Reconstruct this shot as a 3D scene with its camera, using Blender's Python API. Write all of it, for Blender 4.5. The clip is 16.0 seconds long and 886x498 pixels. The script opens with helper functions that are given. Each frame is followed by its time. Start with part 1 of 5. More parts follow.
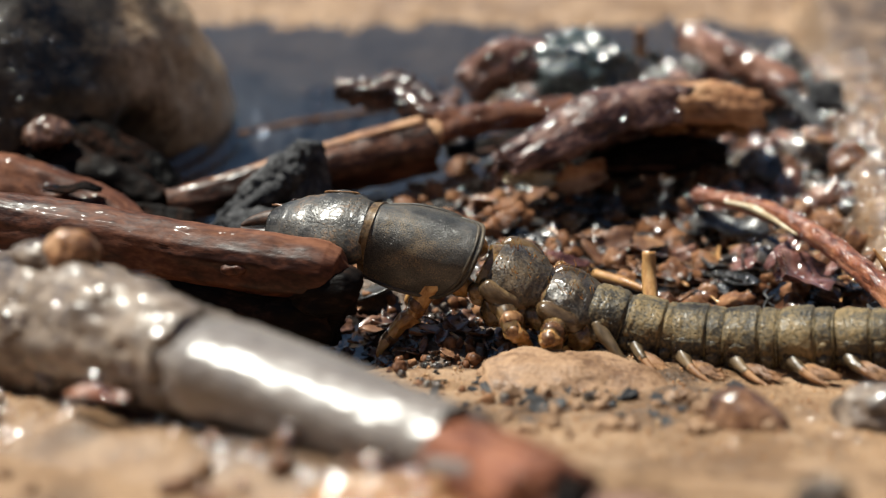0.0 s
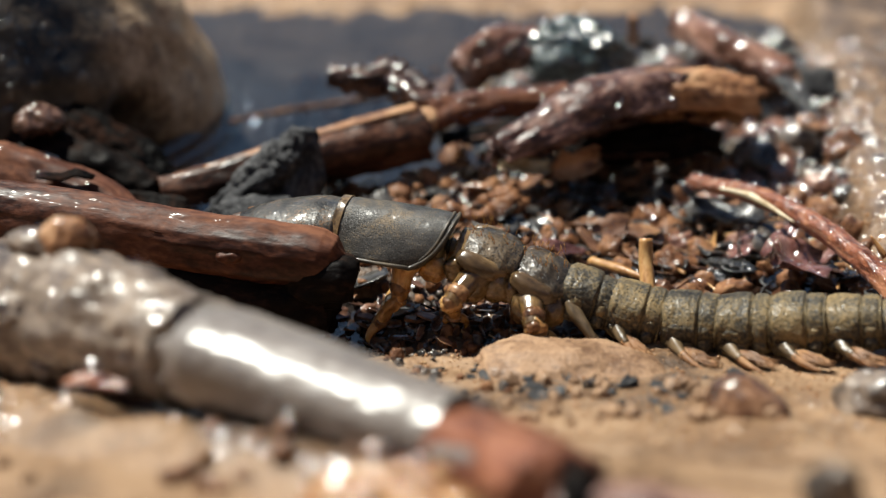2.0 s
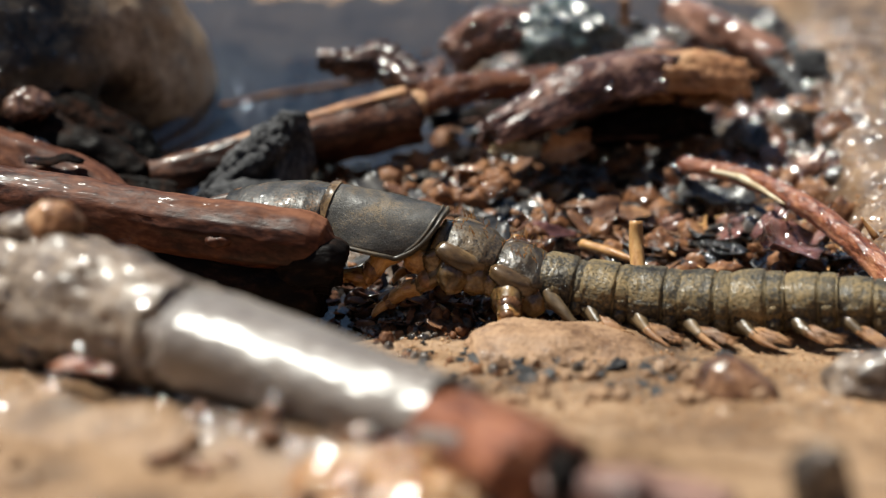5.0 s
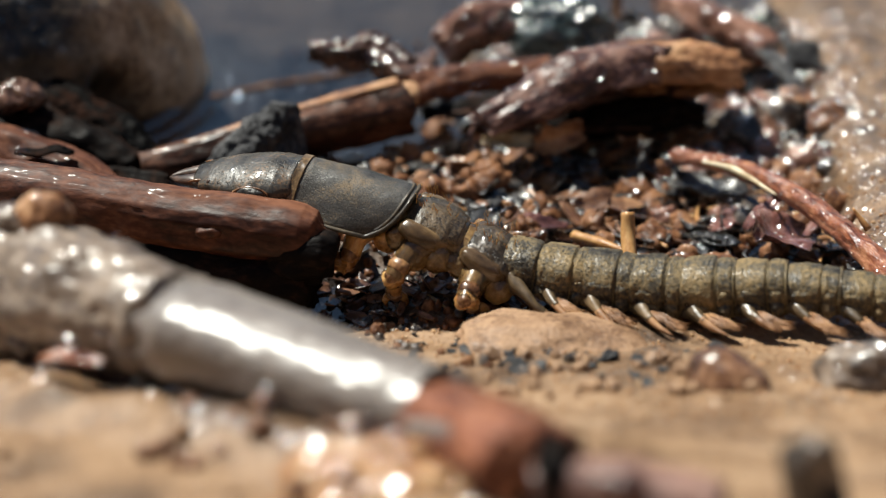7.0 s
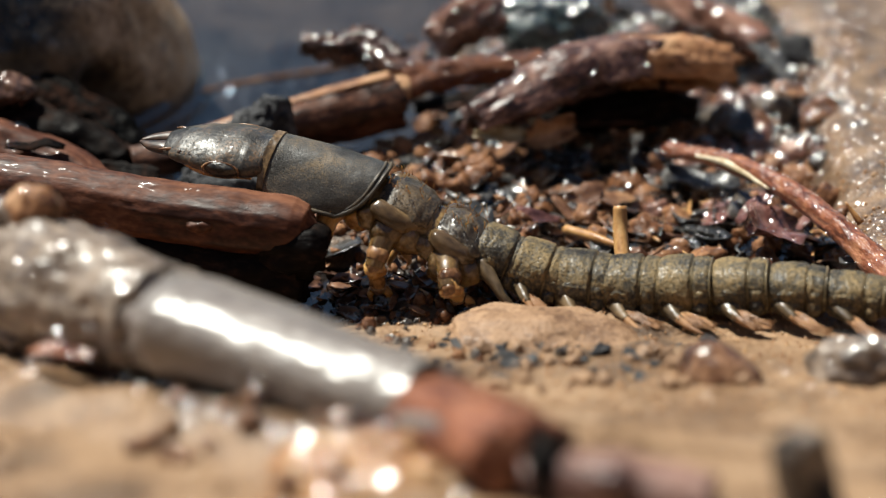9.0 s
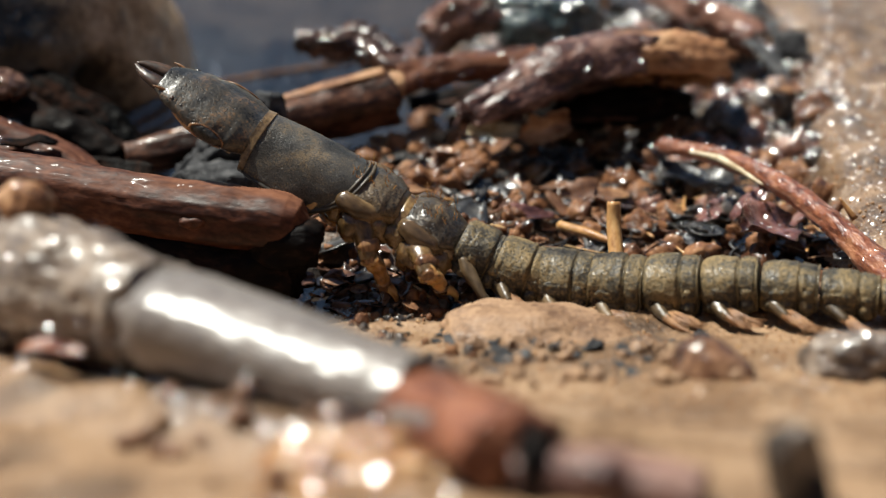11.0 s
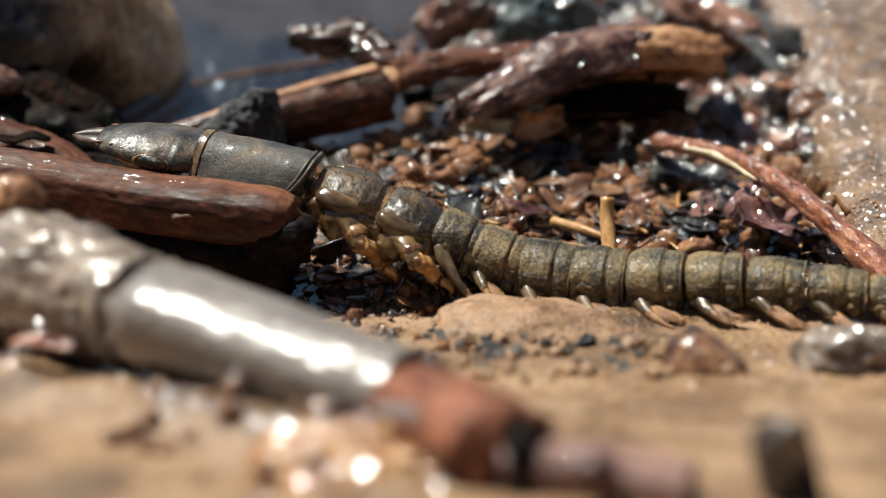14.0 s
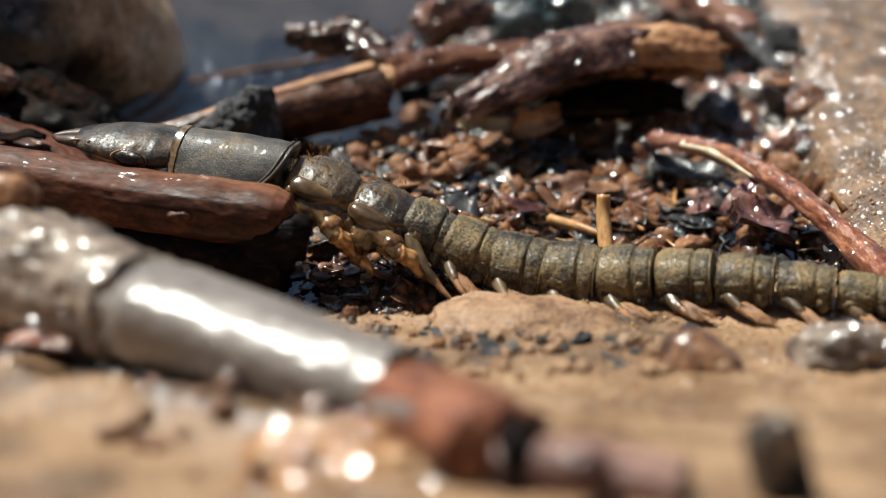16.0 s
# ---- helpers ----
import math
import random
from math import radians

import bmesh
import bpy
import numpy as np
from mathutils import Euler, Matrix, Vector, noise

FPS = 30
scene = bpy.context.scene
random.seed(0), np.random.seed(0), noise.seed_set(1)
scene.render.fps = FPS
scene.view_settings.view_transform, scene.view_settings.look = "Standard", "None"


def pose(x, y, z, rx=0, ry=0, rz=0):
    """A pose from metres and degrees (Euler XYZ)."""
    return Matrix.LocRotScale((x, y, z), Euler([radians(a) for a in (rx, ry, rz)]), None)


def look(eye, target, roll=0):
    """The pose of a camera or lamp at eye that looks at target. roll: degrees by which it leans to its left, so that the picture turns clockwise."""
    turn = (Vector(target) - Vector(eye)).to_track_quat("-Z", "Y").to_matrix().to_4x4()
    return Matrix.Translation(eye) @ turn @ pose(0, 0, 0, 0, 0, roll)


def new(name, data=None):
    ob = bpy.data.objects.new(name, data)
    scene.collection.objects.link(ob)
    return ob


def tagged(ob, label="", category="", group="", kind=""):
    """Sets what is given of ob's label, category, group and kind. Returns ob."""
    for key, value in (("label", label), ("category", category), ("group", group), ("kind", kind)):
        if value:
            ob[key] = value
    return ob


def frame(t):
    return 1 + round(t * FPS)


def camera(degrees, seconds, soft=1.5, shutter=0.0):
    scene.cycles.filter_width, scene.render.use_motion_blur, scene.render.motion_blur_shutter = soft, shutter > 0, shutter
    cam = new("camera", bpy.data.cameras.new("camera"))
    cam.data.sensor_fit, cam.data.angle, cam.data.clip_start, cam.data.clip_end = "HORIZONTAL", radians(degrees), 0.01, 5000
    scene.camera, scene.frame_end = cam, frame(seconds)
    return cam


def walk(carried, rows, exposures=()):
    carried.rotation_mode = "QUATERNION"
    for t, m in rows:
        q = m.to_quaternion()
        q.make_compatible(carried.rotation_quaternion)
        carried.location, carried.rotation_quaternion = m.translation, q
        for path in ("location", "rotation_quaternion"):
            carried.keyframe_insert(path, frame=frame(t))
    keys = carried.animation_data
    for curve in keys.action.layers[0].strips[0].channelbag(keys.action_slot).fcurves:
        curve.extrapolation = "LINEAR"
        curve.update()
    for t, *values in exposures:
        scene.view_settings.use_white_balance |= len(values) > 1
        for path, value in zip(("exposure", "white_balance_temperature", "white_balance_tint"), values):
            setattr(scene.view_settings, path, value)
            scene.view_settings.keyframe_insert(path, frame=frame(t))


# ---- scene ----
# ---- camera: a slow pan to the right and down, close above a stream bank ----
MM = 0.001
cam = camera(30, 16.0, soft=1.2)
cam.data.dof.use_dof = True
cam.data.dof.focus_distance = 0.1175
cam.data.dof.aperture_fstop = 23.5
WALK_ROWS = (
    (0, 0.00016, -0.11112, 0.05205, 1.296, 1.127, 0.334),
    (1, -0.00067, -0.11073, 0.05169, 1.154, 0.676, 0.333),
    (2, -0.00082, -0.11061, 0.05159, 0.957, 0.536, 0.256),
    (3, -0.00068, -0.11058, 0.05157, 0.749, 0.509, 0.165),
    (4, -0.00048, -0.11054, 0.05156, 0.553, 0.488, 0.090),
    (5, -0.00032, -0.11047, 0.05151, 0.383, 0.429, 0.042),
    (6, -0.00022, -0.11036, 0.05141, 0.245, 0.329, 0.018),
    (7, -0.00016, -0.11023, 0.05127, 0.137, 0.208, 0.010),
    (8, -0.00009, -0.11010, 0.05113, 0.057, 0.091, 0.007),
    (9, 0.00000, -0.11000, 0.05100, 0.000, 0.000, 0.000),
    (10, 0.00014, -0.10993, 0.05088, -0.039, -0.053, -0.015),
    (11, 0.00033, -0.10990, 0.05078, -0.064, -0.069, -0.038),
    (12, 0.00053, -0.10988, 0.05069, -0.078, -0.062, -0.065),
    (13, 0.00072, -0.10987, 0.05059, -0.087, -0.049, -0.092),
    (14, 0.00088, -0.10985, 0.05049, -0.095, -0.047, -0.114),
    (15, 0.00101, -0.10981, 0.05041, -0.112, -0.050, -0.136),
    (16, 0.00121, -0.10979, 0.05040, -0.154, -0.020, -0.175),
)
BASE = look((0, -0.110, 0.051), (0, 0, 0))
walk(cam, [(t, Matrix.Translation((x, y, z)) @ BASE.to_3x3().to_4x4() @ pose(0, 0, 0, rx, ry, rz))
           for t, x, y, z, rx, ry, rz in WALK_ROWS], exposures=((0, 0.63), (3, 0.61), (16, 0.60)))

# ---- light: high sun from one side, clear sky ----
SUN_EL, SUN_AZ = radians(61), radians(-50)   # azimuth from +y towards +x
sun_from = Vector((math.sin(SUN_AZ) * math.cos(SUN_EL), math.cos(SUN_AZ) * math.cos(SUN_EL), math.sin(SUN_EL)))
world = bpy.data.worlds.new("sky")
scene.world = world
world.use_nodes = True
wn = world.node_tree
wn.nodes.clear()
sky = wn.nodes.new("ShaderNodeTexSky")
sky.sky_type = "NISHITA"
sky.sun_disc = False
sky.air_density, sky.dust_density, sky.ozone_density = 1.3, 0.3, 3.0
sky.sun_elevation, sky.sun_rotation = SUN_EL, SUN_AZ
bg = wn.nodes.new("ShaderNodeBackground")
bg.inputs["Strength"].default_value = 0.038
wo = wn.nodes.new("ShaderNodeOutputWorld")
wn.links.new(sky.outputs[0], bg.inputs[0])
wn.links.new(bg.outputs[0], wo.inputs[0])
sun_data = bpy.data.lights.new("sun", "SUN")
sun_data.energy, sun_data.angle, sun_data.color = 5.0, radians(0.5), (1.0, 0.985, 0.88)
sun = new("sun", sun_data)
sun.matrix_world = look(sun_from, (0, 0, 0))


# ---- materials ----
def muted(c, k=0.16):
    g = 0.3 * c[0] + 0.6 * c[1] + 0.1 * c[2]
    return tuple(v + (g - v) * k for v in c)


def surface(name, colors, scale=1.0, rough=0.35, bump=0.06, coat=0.4, fine=9.0, spec=0.4, mask=None, grit=0.35, coat_rough=0.11, film=0.09, patches=0.35, translucent=0.0, pits=0.0, even=0.15, ripple=0.75):
    """Wet natural surface. colors: dark to light. scale and fine: spots per millimetre, at the large and the small size."""
    colors, mask = [muted(c) for c in colors], mask and [muted(c) for c in mask]
    m = bpy.data.materials.new(name)
    m.use_nodes = True
    t = m.node_tree
    n, ln = t.nodes, t.links
    b = n["Principled BSDF"]
    at = n.new("ShaderNodeAttribute")
    at.attribute_name = "grain"
    oi = n.new("ShaderNodeObjectInfo")
    off = n.new("ShaderNodeVectorMath")
    off.operation = "ADD"
    mul = n.new("ShaderNodeMath")
    mul.operation = "MULTIPLY"
    mul.inputs[1].default_value = 37.0
    ln.new(oi.outputs["Random"], mul.inputs[0])
    ln.new(at.outputs["Vector"], off.inputs[0])
    ln.new(mul.outputs[0], off.inputs[1])
    big = n.new("ShaderNodeTexNoise")
    big.inputs["Scale"].default_value, big.inputs["Detail"].default_value = scale * 0.5, 5
    big.inputs["Roughness"].default_value, big.inputs["Distortion"].default_value = 0.62, 0.4
    small = n.new("ShaderNodeTexNoise")
    small.inputs["Scale"].default_value, small.inputs["Detail"].default_value = fine * 0.5, 3
    ln.new(off.outputs[0], big.inputs["Vector"])
    ln.new(off.outputs[0], small.inputs["Vector"])
    mix = n.new("ShaderNodeMix")
    mix.inputs["Factor"].default_value = grit
    ln.new(big.outputs["Fac"], mix.inputs["A"])
    ln.new(small.outputs["Fac"], mix.inputs["B"])
    ramp = n.new("ShaderNodeValToRGB")
    el = ramp.color_ramp.elements
    el[0].position, el[1].position = 0.39, 0.61
    el[0].color, el[1].color = (*colors[0], 1), (*colors[-1], 1)
    for i, c in enumerate(colors[1:-1]):
        e = el.new(0.39 + 0.22 * (i + 1) / (len(colors) - 1))
        e.color = (*c, 1)
    ln.new(mix.outputs["Result"], ramp.inputs[0])
    color = ramp.outputs[0]
    if mask:
        mk = n.new("ShaderNodeAttribute")
        mk.attribute_name = "silt"
        cm = n.new("ShaderNodeMix")
        cm.data_type = "RGBA"
        r2 = n.new("ShaderNodeValToRGB")
        r2.color_ramp.elements[0].position, r2.color_ramp.elements[1].position = 0.38, 0.62
        r2.color_ramp.elements[0].color, r2.color_ramp.elements[1].color = (*mask[0], 1), (*mask[1], 1)
        ln.new(mix.outputs["Result"], r2.inputs[0])
        ln.new(mk.outputs["Fac"], cm.inputs["Factor"])
        ln.new(color, cm.inputs["A"])
        ln.new(r2.outputs[0], cm.inputs["B"])
        color = cm.outputs["Result"]
    height = mix.outputs["Result"]
    if pits:
        vo = n.new("ShaderNodeTexVoronoi")
        vo.inputs["Scale"].default_value = pits
        ln.new(at.outputs["Vector"], vo.inputs["Vector"])
        vr = n.new("ShaderNodeMapRange")
        vr.inputs["From Min"].default_value, vr.inputs["From Max"].default_value = 0.16, 0.34
        ln.new(vo.outputs["Distance"], vr.inputs["Value"])
        pm = n.new("ShaderNodeMix")
        pm.data_type = "RGBA"
        pm.inputs["A"].default_value = (*[v * 0.35 for v in colors[0]], 1)
        ln.new(vr.outputs[0], pm.inputs["Factor"])
        ln.new(color, pm.inputs["B"])
        color = pm.outputs["Result"]
        pa = n.new("ShaderNodeMath")
        pa.operation = "MULTIPLY_ADD"
        pa.inputs[1].default_value = 0.14
        ln.new(vr.outputs[0], pa.inputs[0])
        ln.new(height, pa.inputs[2])
        height = pa.outputs[0]
    ln.new(color, b.inputs["Base Color"])
    rr = n.new("ShaderNodeMapRange")
    rr.inputs["From Min"].default_value, rr.inputs["From Max"].default_value = 0.3, 0.7
    rr.inputs["To Min"].default_value, rr.inputs["To Max"].default_value = rough * 0.55, min(1, rough * 1.5)
    ln.new(big.outputs["Fac"], rr.inputs["Value"])
    ln.new(rr.outputs[0], b.inputs["Roughness"])
    bp = n.new("ShaderNodeBump")
    bp.inputs["Strength"].default_value = 1.0
    bp.inputs["Distance"].default_value = bump * MM
    ln.new(height, bp.inputs["Height"])
    ln.new(bp.outputs[0], b.inputs["Normal"])
    b.inputs["Specular IOR Level"].default_value = spec
    patch = n.new("ShaderNodeTexNoise")
    patch.inputs["Scale"].default_value, patch.inputs["Detail"].default_value = patches, 3
    ln.new(off.outputs[0], patch.inputs["Vector"])
    pr = n.new("ShaderNodeMapRange")
    pr.inputs["From Min"].default_value, pr.inputs["From Max"].default_value = 0.42, 0.62
    pr.inputs["To Min"].default_value, pr.inputs["To Max"].default_value = coat * even, min(1, coat * 1.7)
    ln.new(patch.outputs["Fac"], pr.inputs["Value"])
    ln.new(pr.outputs[0], b.inputs["Coat Weight"])
    b.inputs["Coat Roughness"].default_value = coat_rough
    b.inputs["Coat IOR"].default_value = 1.45
    cb = n.new("ShaderNodeBump")
    cb.inputs["Distance"].default_value = film * 1.5 * MM
    wet = n.new("ShaderNodeTexNoise")
    wet.inputs["Scale"].default_value, wet.inputs["Detail"].default_value = ripple, 1.0
    ln.new(off.outputs[0], wet.inputs["Vector"])
    ln.new(wet.outputs["Fac"], cb.inputs["Height"])
    ln.new(cb.outputs[0], b.inputs["Coat Normal"])
    if translucent:
        b.inputs["Subsurface Weight"].default_value = translucent
        b.inputs["Subsurface Radius"].default_value = (1.0, 0.5, 0.2)
        b.inputs["Subsurface Scale"].default_value = 0.4 * MM
    return m


def water_material(name, ior, tint, wave, rough, share=None):
    m = bpy.data.materials.new(name)
    m.use_nodes = True
    t = m.node_tree
    t.nodes.clear()
    out = t.nodes.new("ShaderNodeOutputMaterial")
    mx = t.nodes.new("ShaderNodeMixShader")
    fr = t.nodes.new("ShaderNodeFresnel")
    fr.inputs["IOR"].default_value = ior
    tr = t.nodes.new("ShaderNodeBsdfTransparent")
    tr.inputs[0].default_value = (*tint, 1)
    gl = t.nodes.new("ShaderNodeBsdfGlossy")
    gl.inputs["Roughness"].default_value = rough
    tc = t.nodes.new("ShaderNodeTexCoord")
    ns = t.nodes.new("ShaderNodeTexNoise")
    ns.inputs["Scale"].default_value, ns.inputs["Detail"].default_value = 120, 2
    bp = t.nodes.new("ShaderNodeBump")
    bp.inputs["Distance"].default_value = wave * MM
    ln = t.links
    ln.new(tc.outputs["Object"], ns.inputs["Vector"])
    ln.new(ns.outputs["Fac"], bp.inputs["Height"])
    ln.new(bp.outputs[0], gl.inputs["Normal"])
    ln.new(bp.outputs[0], fr.inputs["Normal"])
    if share is None:
        ln.new(fr.outputs[0], mx.inputs[0])
    else:
        mx.inputs[0].default_value = share
    ln.new(tr.outputs[0], mx.inputs[1])
    ln.new(gl.outputs[0], mx.inputs[2])
    ln.new(mx.outputs[0], out.inputs[0])
    return m


SANDSTONE = surface("orange_sandstone", [(0.140, 0.068, 0.025), (0.275, 0.150, 0.065), (0.375, 0.220, 0.106)], 0.35, 0.5, 0.4, 0.35, 5.0,
                    mask=((0.010, 0.008, 0.007), (0.11, 0.06, 0.032)), grit=0.45)
STONE_ORANGE = surface("sandstone_pebble", [(0.16, 0.078, 0.034), (0.30, 0.160, 0.072), (0.41, 0.235, 0.115)], 0.6, 0.6, 0.3, 0.05, 6.0)
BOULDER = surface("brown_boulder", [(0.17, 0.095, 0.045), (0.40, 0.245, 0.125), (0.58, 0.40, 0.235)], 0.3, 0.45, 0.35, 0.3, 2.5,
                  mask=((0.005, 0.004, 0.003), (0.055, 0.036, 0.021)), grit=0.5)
RED_BARK = surface("red_brown_bark", [(0.028, 0.007, 0.003), (0.100, 0.028, 0.010), (0.19, 0.064, 0.024)], 0.45, 0.62, 0.2, 0.08, 5.0, 0.2, grit=0.3, film=0.07, ripple=1.5)
# Dark bark, also taken to near black to stand for shade under things.
DARK_BARK_SHADE = surface("dark_bark_and_shade", [(0.002, 0.001, 0.001), (0.006, 0.003, 0.002), (0.028, 0.012, 0.007)], 0.9, 0.8, 0.4, 0.0, 4.0, 0.08)
# Dark rust bark, lowered further to hold the shadow beside the boulder.
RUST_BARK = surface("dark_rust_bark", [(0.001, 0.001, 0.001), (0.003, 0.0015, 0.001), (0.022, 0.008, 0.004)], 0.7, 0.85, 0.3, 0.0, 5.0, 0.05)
BRANCH_BARK = surface("dark_wet_branch_bark", [(0.014, 0.005, 0.002), (0.065, 0.021, 0.009), (0.16, 0.058, 0.024)], 0.7, 0.5, 0.2, 0.2, 5.0, 0.2)
WET_BARK = surface("dark_brown_glossy_bark", [(0.012, 0.006, 0.004), (0.065, 0.028, 0.017), (0.22, 0.10, 0.055)], 0.7, 0.25, 0.15, 0.9, 5.0, 0.4, film=0.12, coat_rough=0.15)
PURPLE_BARK = surface("purple_brown_bark", [(0.018, 0.007, 0.006), (0.090, 0.031, 0.022), (0.27, 0.13, 0.088)], 0.7, 0.45, 0.3, 0.35, 5.0)
WOOD = surface("bare_orange_wood", [(0.10, 0.036, 0.012), (0.34, 0.14, 0.043), (0.52, 0.27, 0.11)], 0.6, 0.42, 0.15, 0.4, 3.5)
ORANGE_BARK = surface("orange_red_wet_bark", [(0.10, 0.024, 0.009), (0.25, 0.075, 0.027), (0.40, 0.15, 0.06)], 0.6, 0.4, 0.2, 0.4, 4.0, 0.3)
GREY_BARK = surface("grey_brown_smooth_bark", [(0.105, 0.080, 0.067), (0.165, 0.131, 0.111), (0.225, 0.183, 0.155)], 0.25, 0.36, 0.14, 0.85, 3.0, grit=0.3, coat_rough=0.29, film=0.17, even=0.9, ripple=0.6)
PINK_BARK = surface("pinkish_wet_bark", [(0.065, 0.022, 0.011), (0.195, 0.074, 0.040), (0.34, 0.16, 0.098)], 0.8, 0.3, 0.2, 0.6, 5.0)
RED_TWIG = surface("red_wet_twig", [(0.10, 0.020, 0.006), (0.26, 0.066, 0.018), (0.40, 0.145, 0.052)], 1.6, 0.4, 0.4, 0.7, 6.0, patches=1.2, film=0.3, coat_rough=0.14, ripple=2.2)
CHARCOAL = surface("blue_black_charcoal", [(0.018, 0.018, 0.020), (0.05, 0.05, 0.053), (0.115, 0.113, 0.113)], 1.2, 0.85, 0.45, 0.0, 6.0, 0.1)
TEAL_HUSK = surface("dark_teal_husk", [(0.010, 0.016, 0.016), (0.035, 0.055, 0.055), (0.09, 0.12, 0.115)], 0.6, 0.28, 0.06, 0.6, 5.0)
DARK_LEAF = surface("black_rotten_leaf", [(0.010, 0.011, 0.012), (0.032, 0.031, 0.031), (0.085, 0.075, 0.066)], 1.0, 0.3, 0.12, 0.7, 5.0, patches=1.0)
BROWN_LEAF = surface("brown_rotten_leaf", [(0.045, 0.016, 0.007), (0.165, 0.068, 0.028), (0.34, 0.165, 0.07)], 1.0, 0.3, 0.12, 0.6, 5.0)
RED_LEAF = surface("red_brown_wet_leaf", [(0.06, 0.02, 0.016), (0.17, 0.062, 0.05), (0.26, 0.13, 0.11)], 0.8, 0.2, 0.05, 0.8, 5.0)
STRAW = surface("yellow_straw", [(0.30, 0.12, 0.02), (0.50, 0.235, 0.05), (0.60, 0.34, 0.10)], 0.8, 0.4, 0.05, 0.4, 6.0)
PALE = surface("pale_torn_fibre", [(0.42, 0.30, 0.15), (0.60, 0.49, 0.29), (0.68, 0.60, 0.42)], 1.0, 0.4, 0.06, 0.5, 6.0)
GRIT = surface("red_brown_grit", [(0.045, 0.014, 0.004), (0.18, 0.064, 0.018), (0.33, 0.145, 0.048)], 0.6, 0.55, 0.3, 0.12, 5.0, 0.2, patches=1.2)
DARK_GRIT = surface("dark_wet_grit", [(0.015, 0.013, 0.012), (0.075, 0.06, 0.05), (0.22, 0.16, 0.115)], 0.5, 0.22, 0.06, 1.0, 5.0, patches=1.2)
AMBER_GRIT = surface("amber_wet_grain", [(0.25, 0.10, 0.03), (0.45, 0.22, 0.08), (0.55, 0.34, 0.15)], 0.5, 0.22, 0.04, 0.8, 5.0)
SHIELD = surface("grey_brown_horn", [(0.012, 0.011, 0.010), (0.040, 0.036, 0.031), (0.070, 0.059, 0.046), (0.18, 0.115, 0.050)], 0.5, 0.44, 0.10, 0.42, 22.0, grit=0.42, film=0.05, coat_rough=0.24, pits=7.0, ripple=1.6, patches=0.5)
FOLD = surface("ochre_skin_fold", [(0.045, 0.032, 0.014), (0.13, 0.09, 0.036), (0.25, 0.18, 0.07)], 0.8, 0.3, 0.03, 0.6, 9.0)
RIM = surface("grey_brown_rim", [(0.016, 0.012, 0.009), (0.042, 0.031, 0.019), (0.10, 0.068, 0.034)], 0.8, 0.45, 0.04, 0.25, 9.0, coat_rough=0.25, film=0.05, ripple=2.0)
COLLAR = surface("ochre_horn_rim", [(0.05, 0.028, 0.010), (0.14, 0.078, 0.026), (0.26, 0.155, 0.055)], 0.8, 0.3, 0.03, 0.5, 9.0)
OLIVE = surface("olive_brown_skin", [(0.024, 0.021, 0.017), (0.075, 0.060, 0.038), (0.17, 0.115, 0.042), (0.25, 0.16, 0.055)], 0.7, 0.52, 0.26, 0.16, 9.0, 0.3, grit=0.42, patches=1.2, film=0.05, coat_rough=0.24, pits=5.5, ripple=4.5)
AMBER = surface("amber_skin", [(0.10, 0.06, 0.018), (0.26, 0.165, 0.05), (0.42, 0.28, 0.10)], 0.9, 0.24, 0.05, 0.8, 7.0, translucent=0.15)
PLATE = surface("brown_rough_plate", [(0.016, 0.011, 0.007), (0.066, 0.044, 0.022), (0.17, 0.105, 0.045)], 0.8, 0.38, 0.16, 0.55, 12.0, grit=0.35, film=0.10, coat_rough=0.16, pits=4.5, ripple=2.4)
HEAD_HORN = surface("dark_mottled_head_horn", [(0.010, 0.009, 0.008), (0.032, 0.028, 0.024), (0.055, 0.043, 0.030), (0.15, 0.075, 0.028)], 0.6, 0.40, 0.10, 0.5, 9.0, 0.35, grit=0.35, film=0.07, patches=0.6, coat_rough=0.2, pits=5.0, ripple=1.8)
OLIVE_SKIN = surface("olive_amber_skin", [(0.050, 0.025, 0.006), (0.165, 0.086, 0.021), (0.33, 0.195, 0.052)], 0.6, 0.25, 0.06, 0.9, 7.0, grit=0.25, patches=0.8, coat_rough=0.10, translucent=0.15, film=0.06, ripple=1.8)
LEG = surface("orange_leg_horn", [(0.20, 0.075, 0.012), (0.48, 0.22, 0.04), (0.64, 0.37, 0.10)], 0.8, 0.26, 0.04, 0.8, 6.0, translucent=0.15, film=0.08, ripple=1.6)
LEG_DARK = surface("dark_orange_horn", [(0.05, 0.018, 0.005), (0.19, 0.075, 0.018), (0.36, 0.17, 0.05)], 1.0, 0.3, 0.03, 0.5, 8.0)
JAW = surface("red_brown_jaw_horn", [(0.008, 0.004, 0.003), (0.028, 0.012, 0.006), (0.09, 0.036, 0.014)], 0.9, 0.42, 0.06, 0.2, 6.0, coat_rough=0.28, film=0.1, ripple=2.0)
BLACK_HORN = surface("black_horn", [(0.006, 0.004, 0.003), (0.02, 0.011, 0.007), (0.06, 0.026, 0.012)], 0.8, 0.18, 0.02, 0.12, 6.0, coat_rough=0.1)
GILL = surface("orange_gill_hair", [(0.14, 0.055, 0.014), (0.27, 0.115, 0.032), (0.37, 0.18, 0.058)], 1.5, 0.55, 0.08, 0.05, 8.0)
LUMPY_BARK = surface("lumpy_grey_brown_bark", [(0.050, 0.031, 0.022), (0.165, 0.115, 0.082), (0.32, 0.235, 0.17)], 0.4, 0.38, 0.3, 0.8, 3.0)
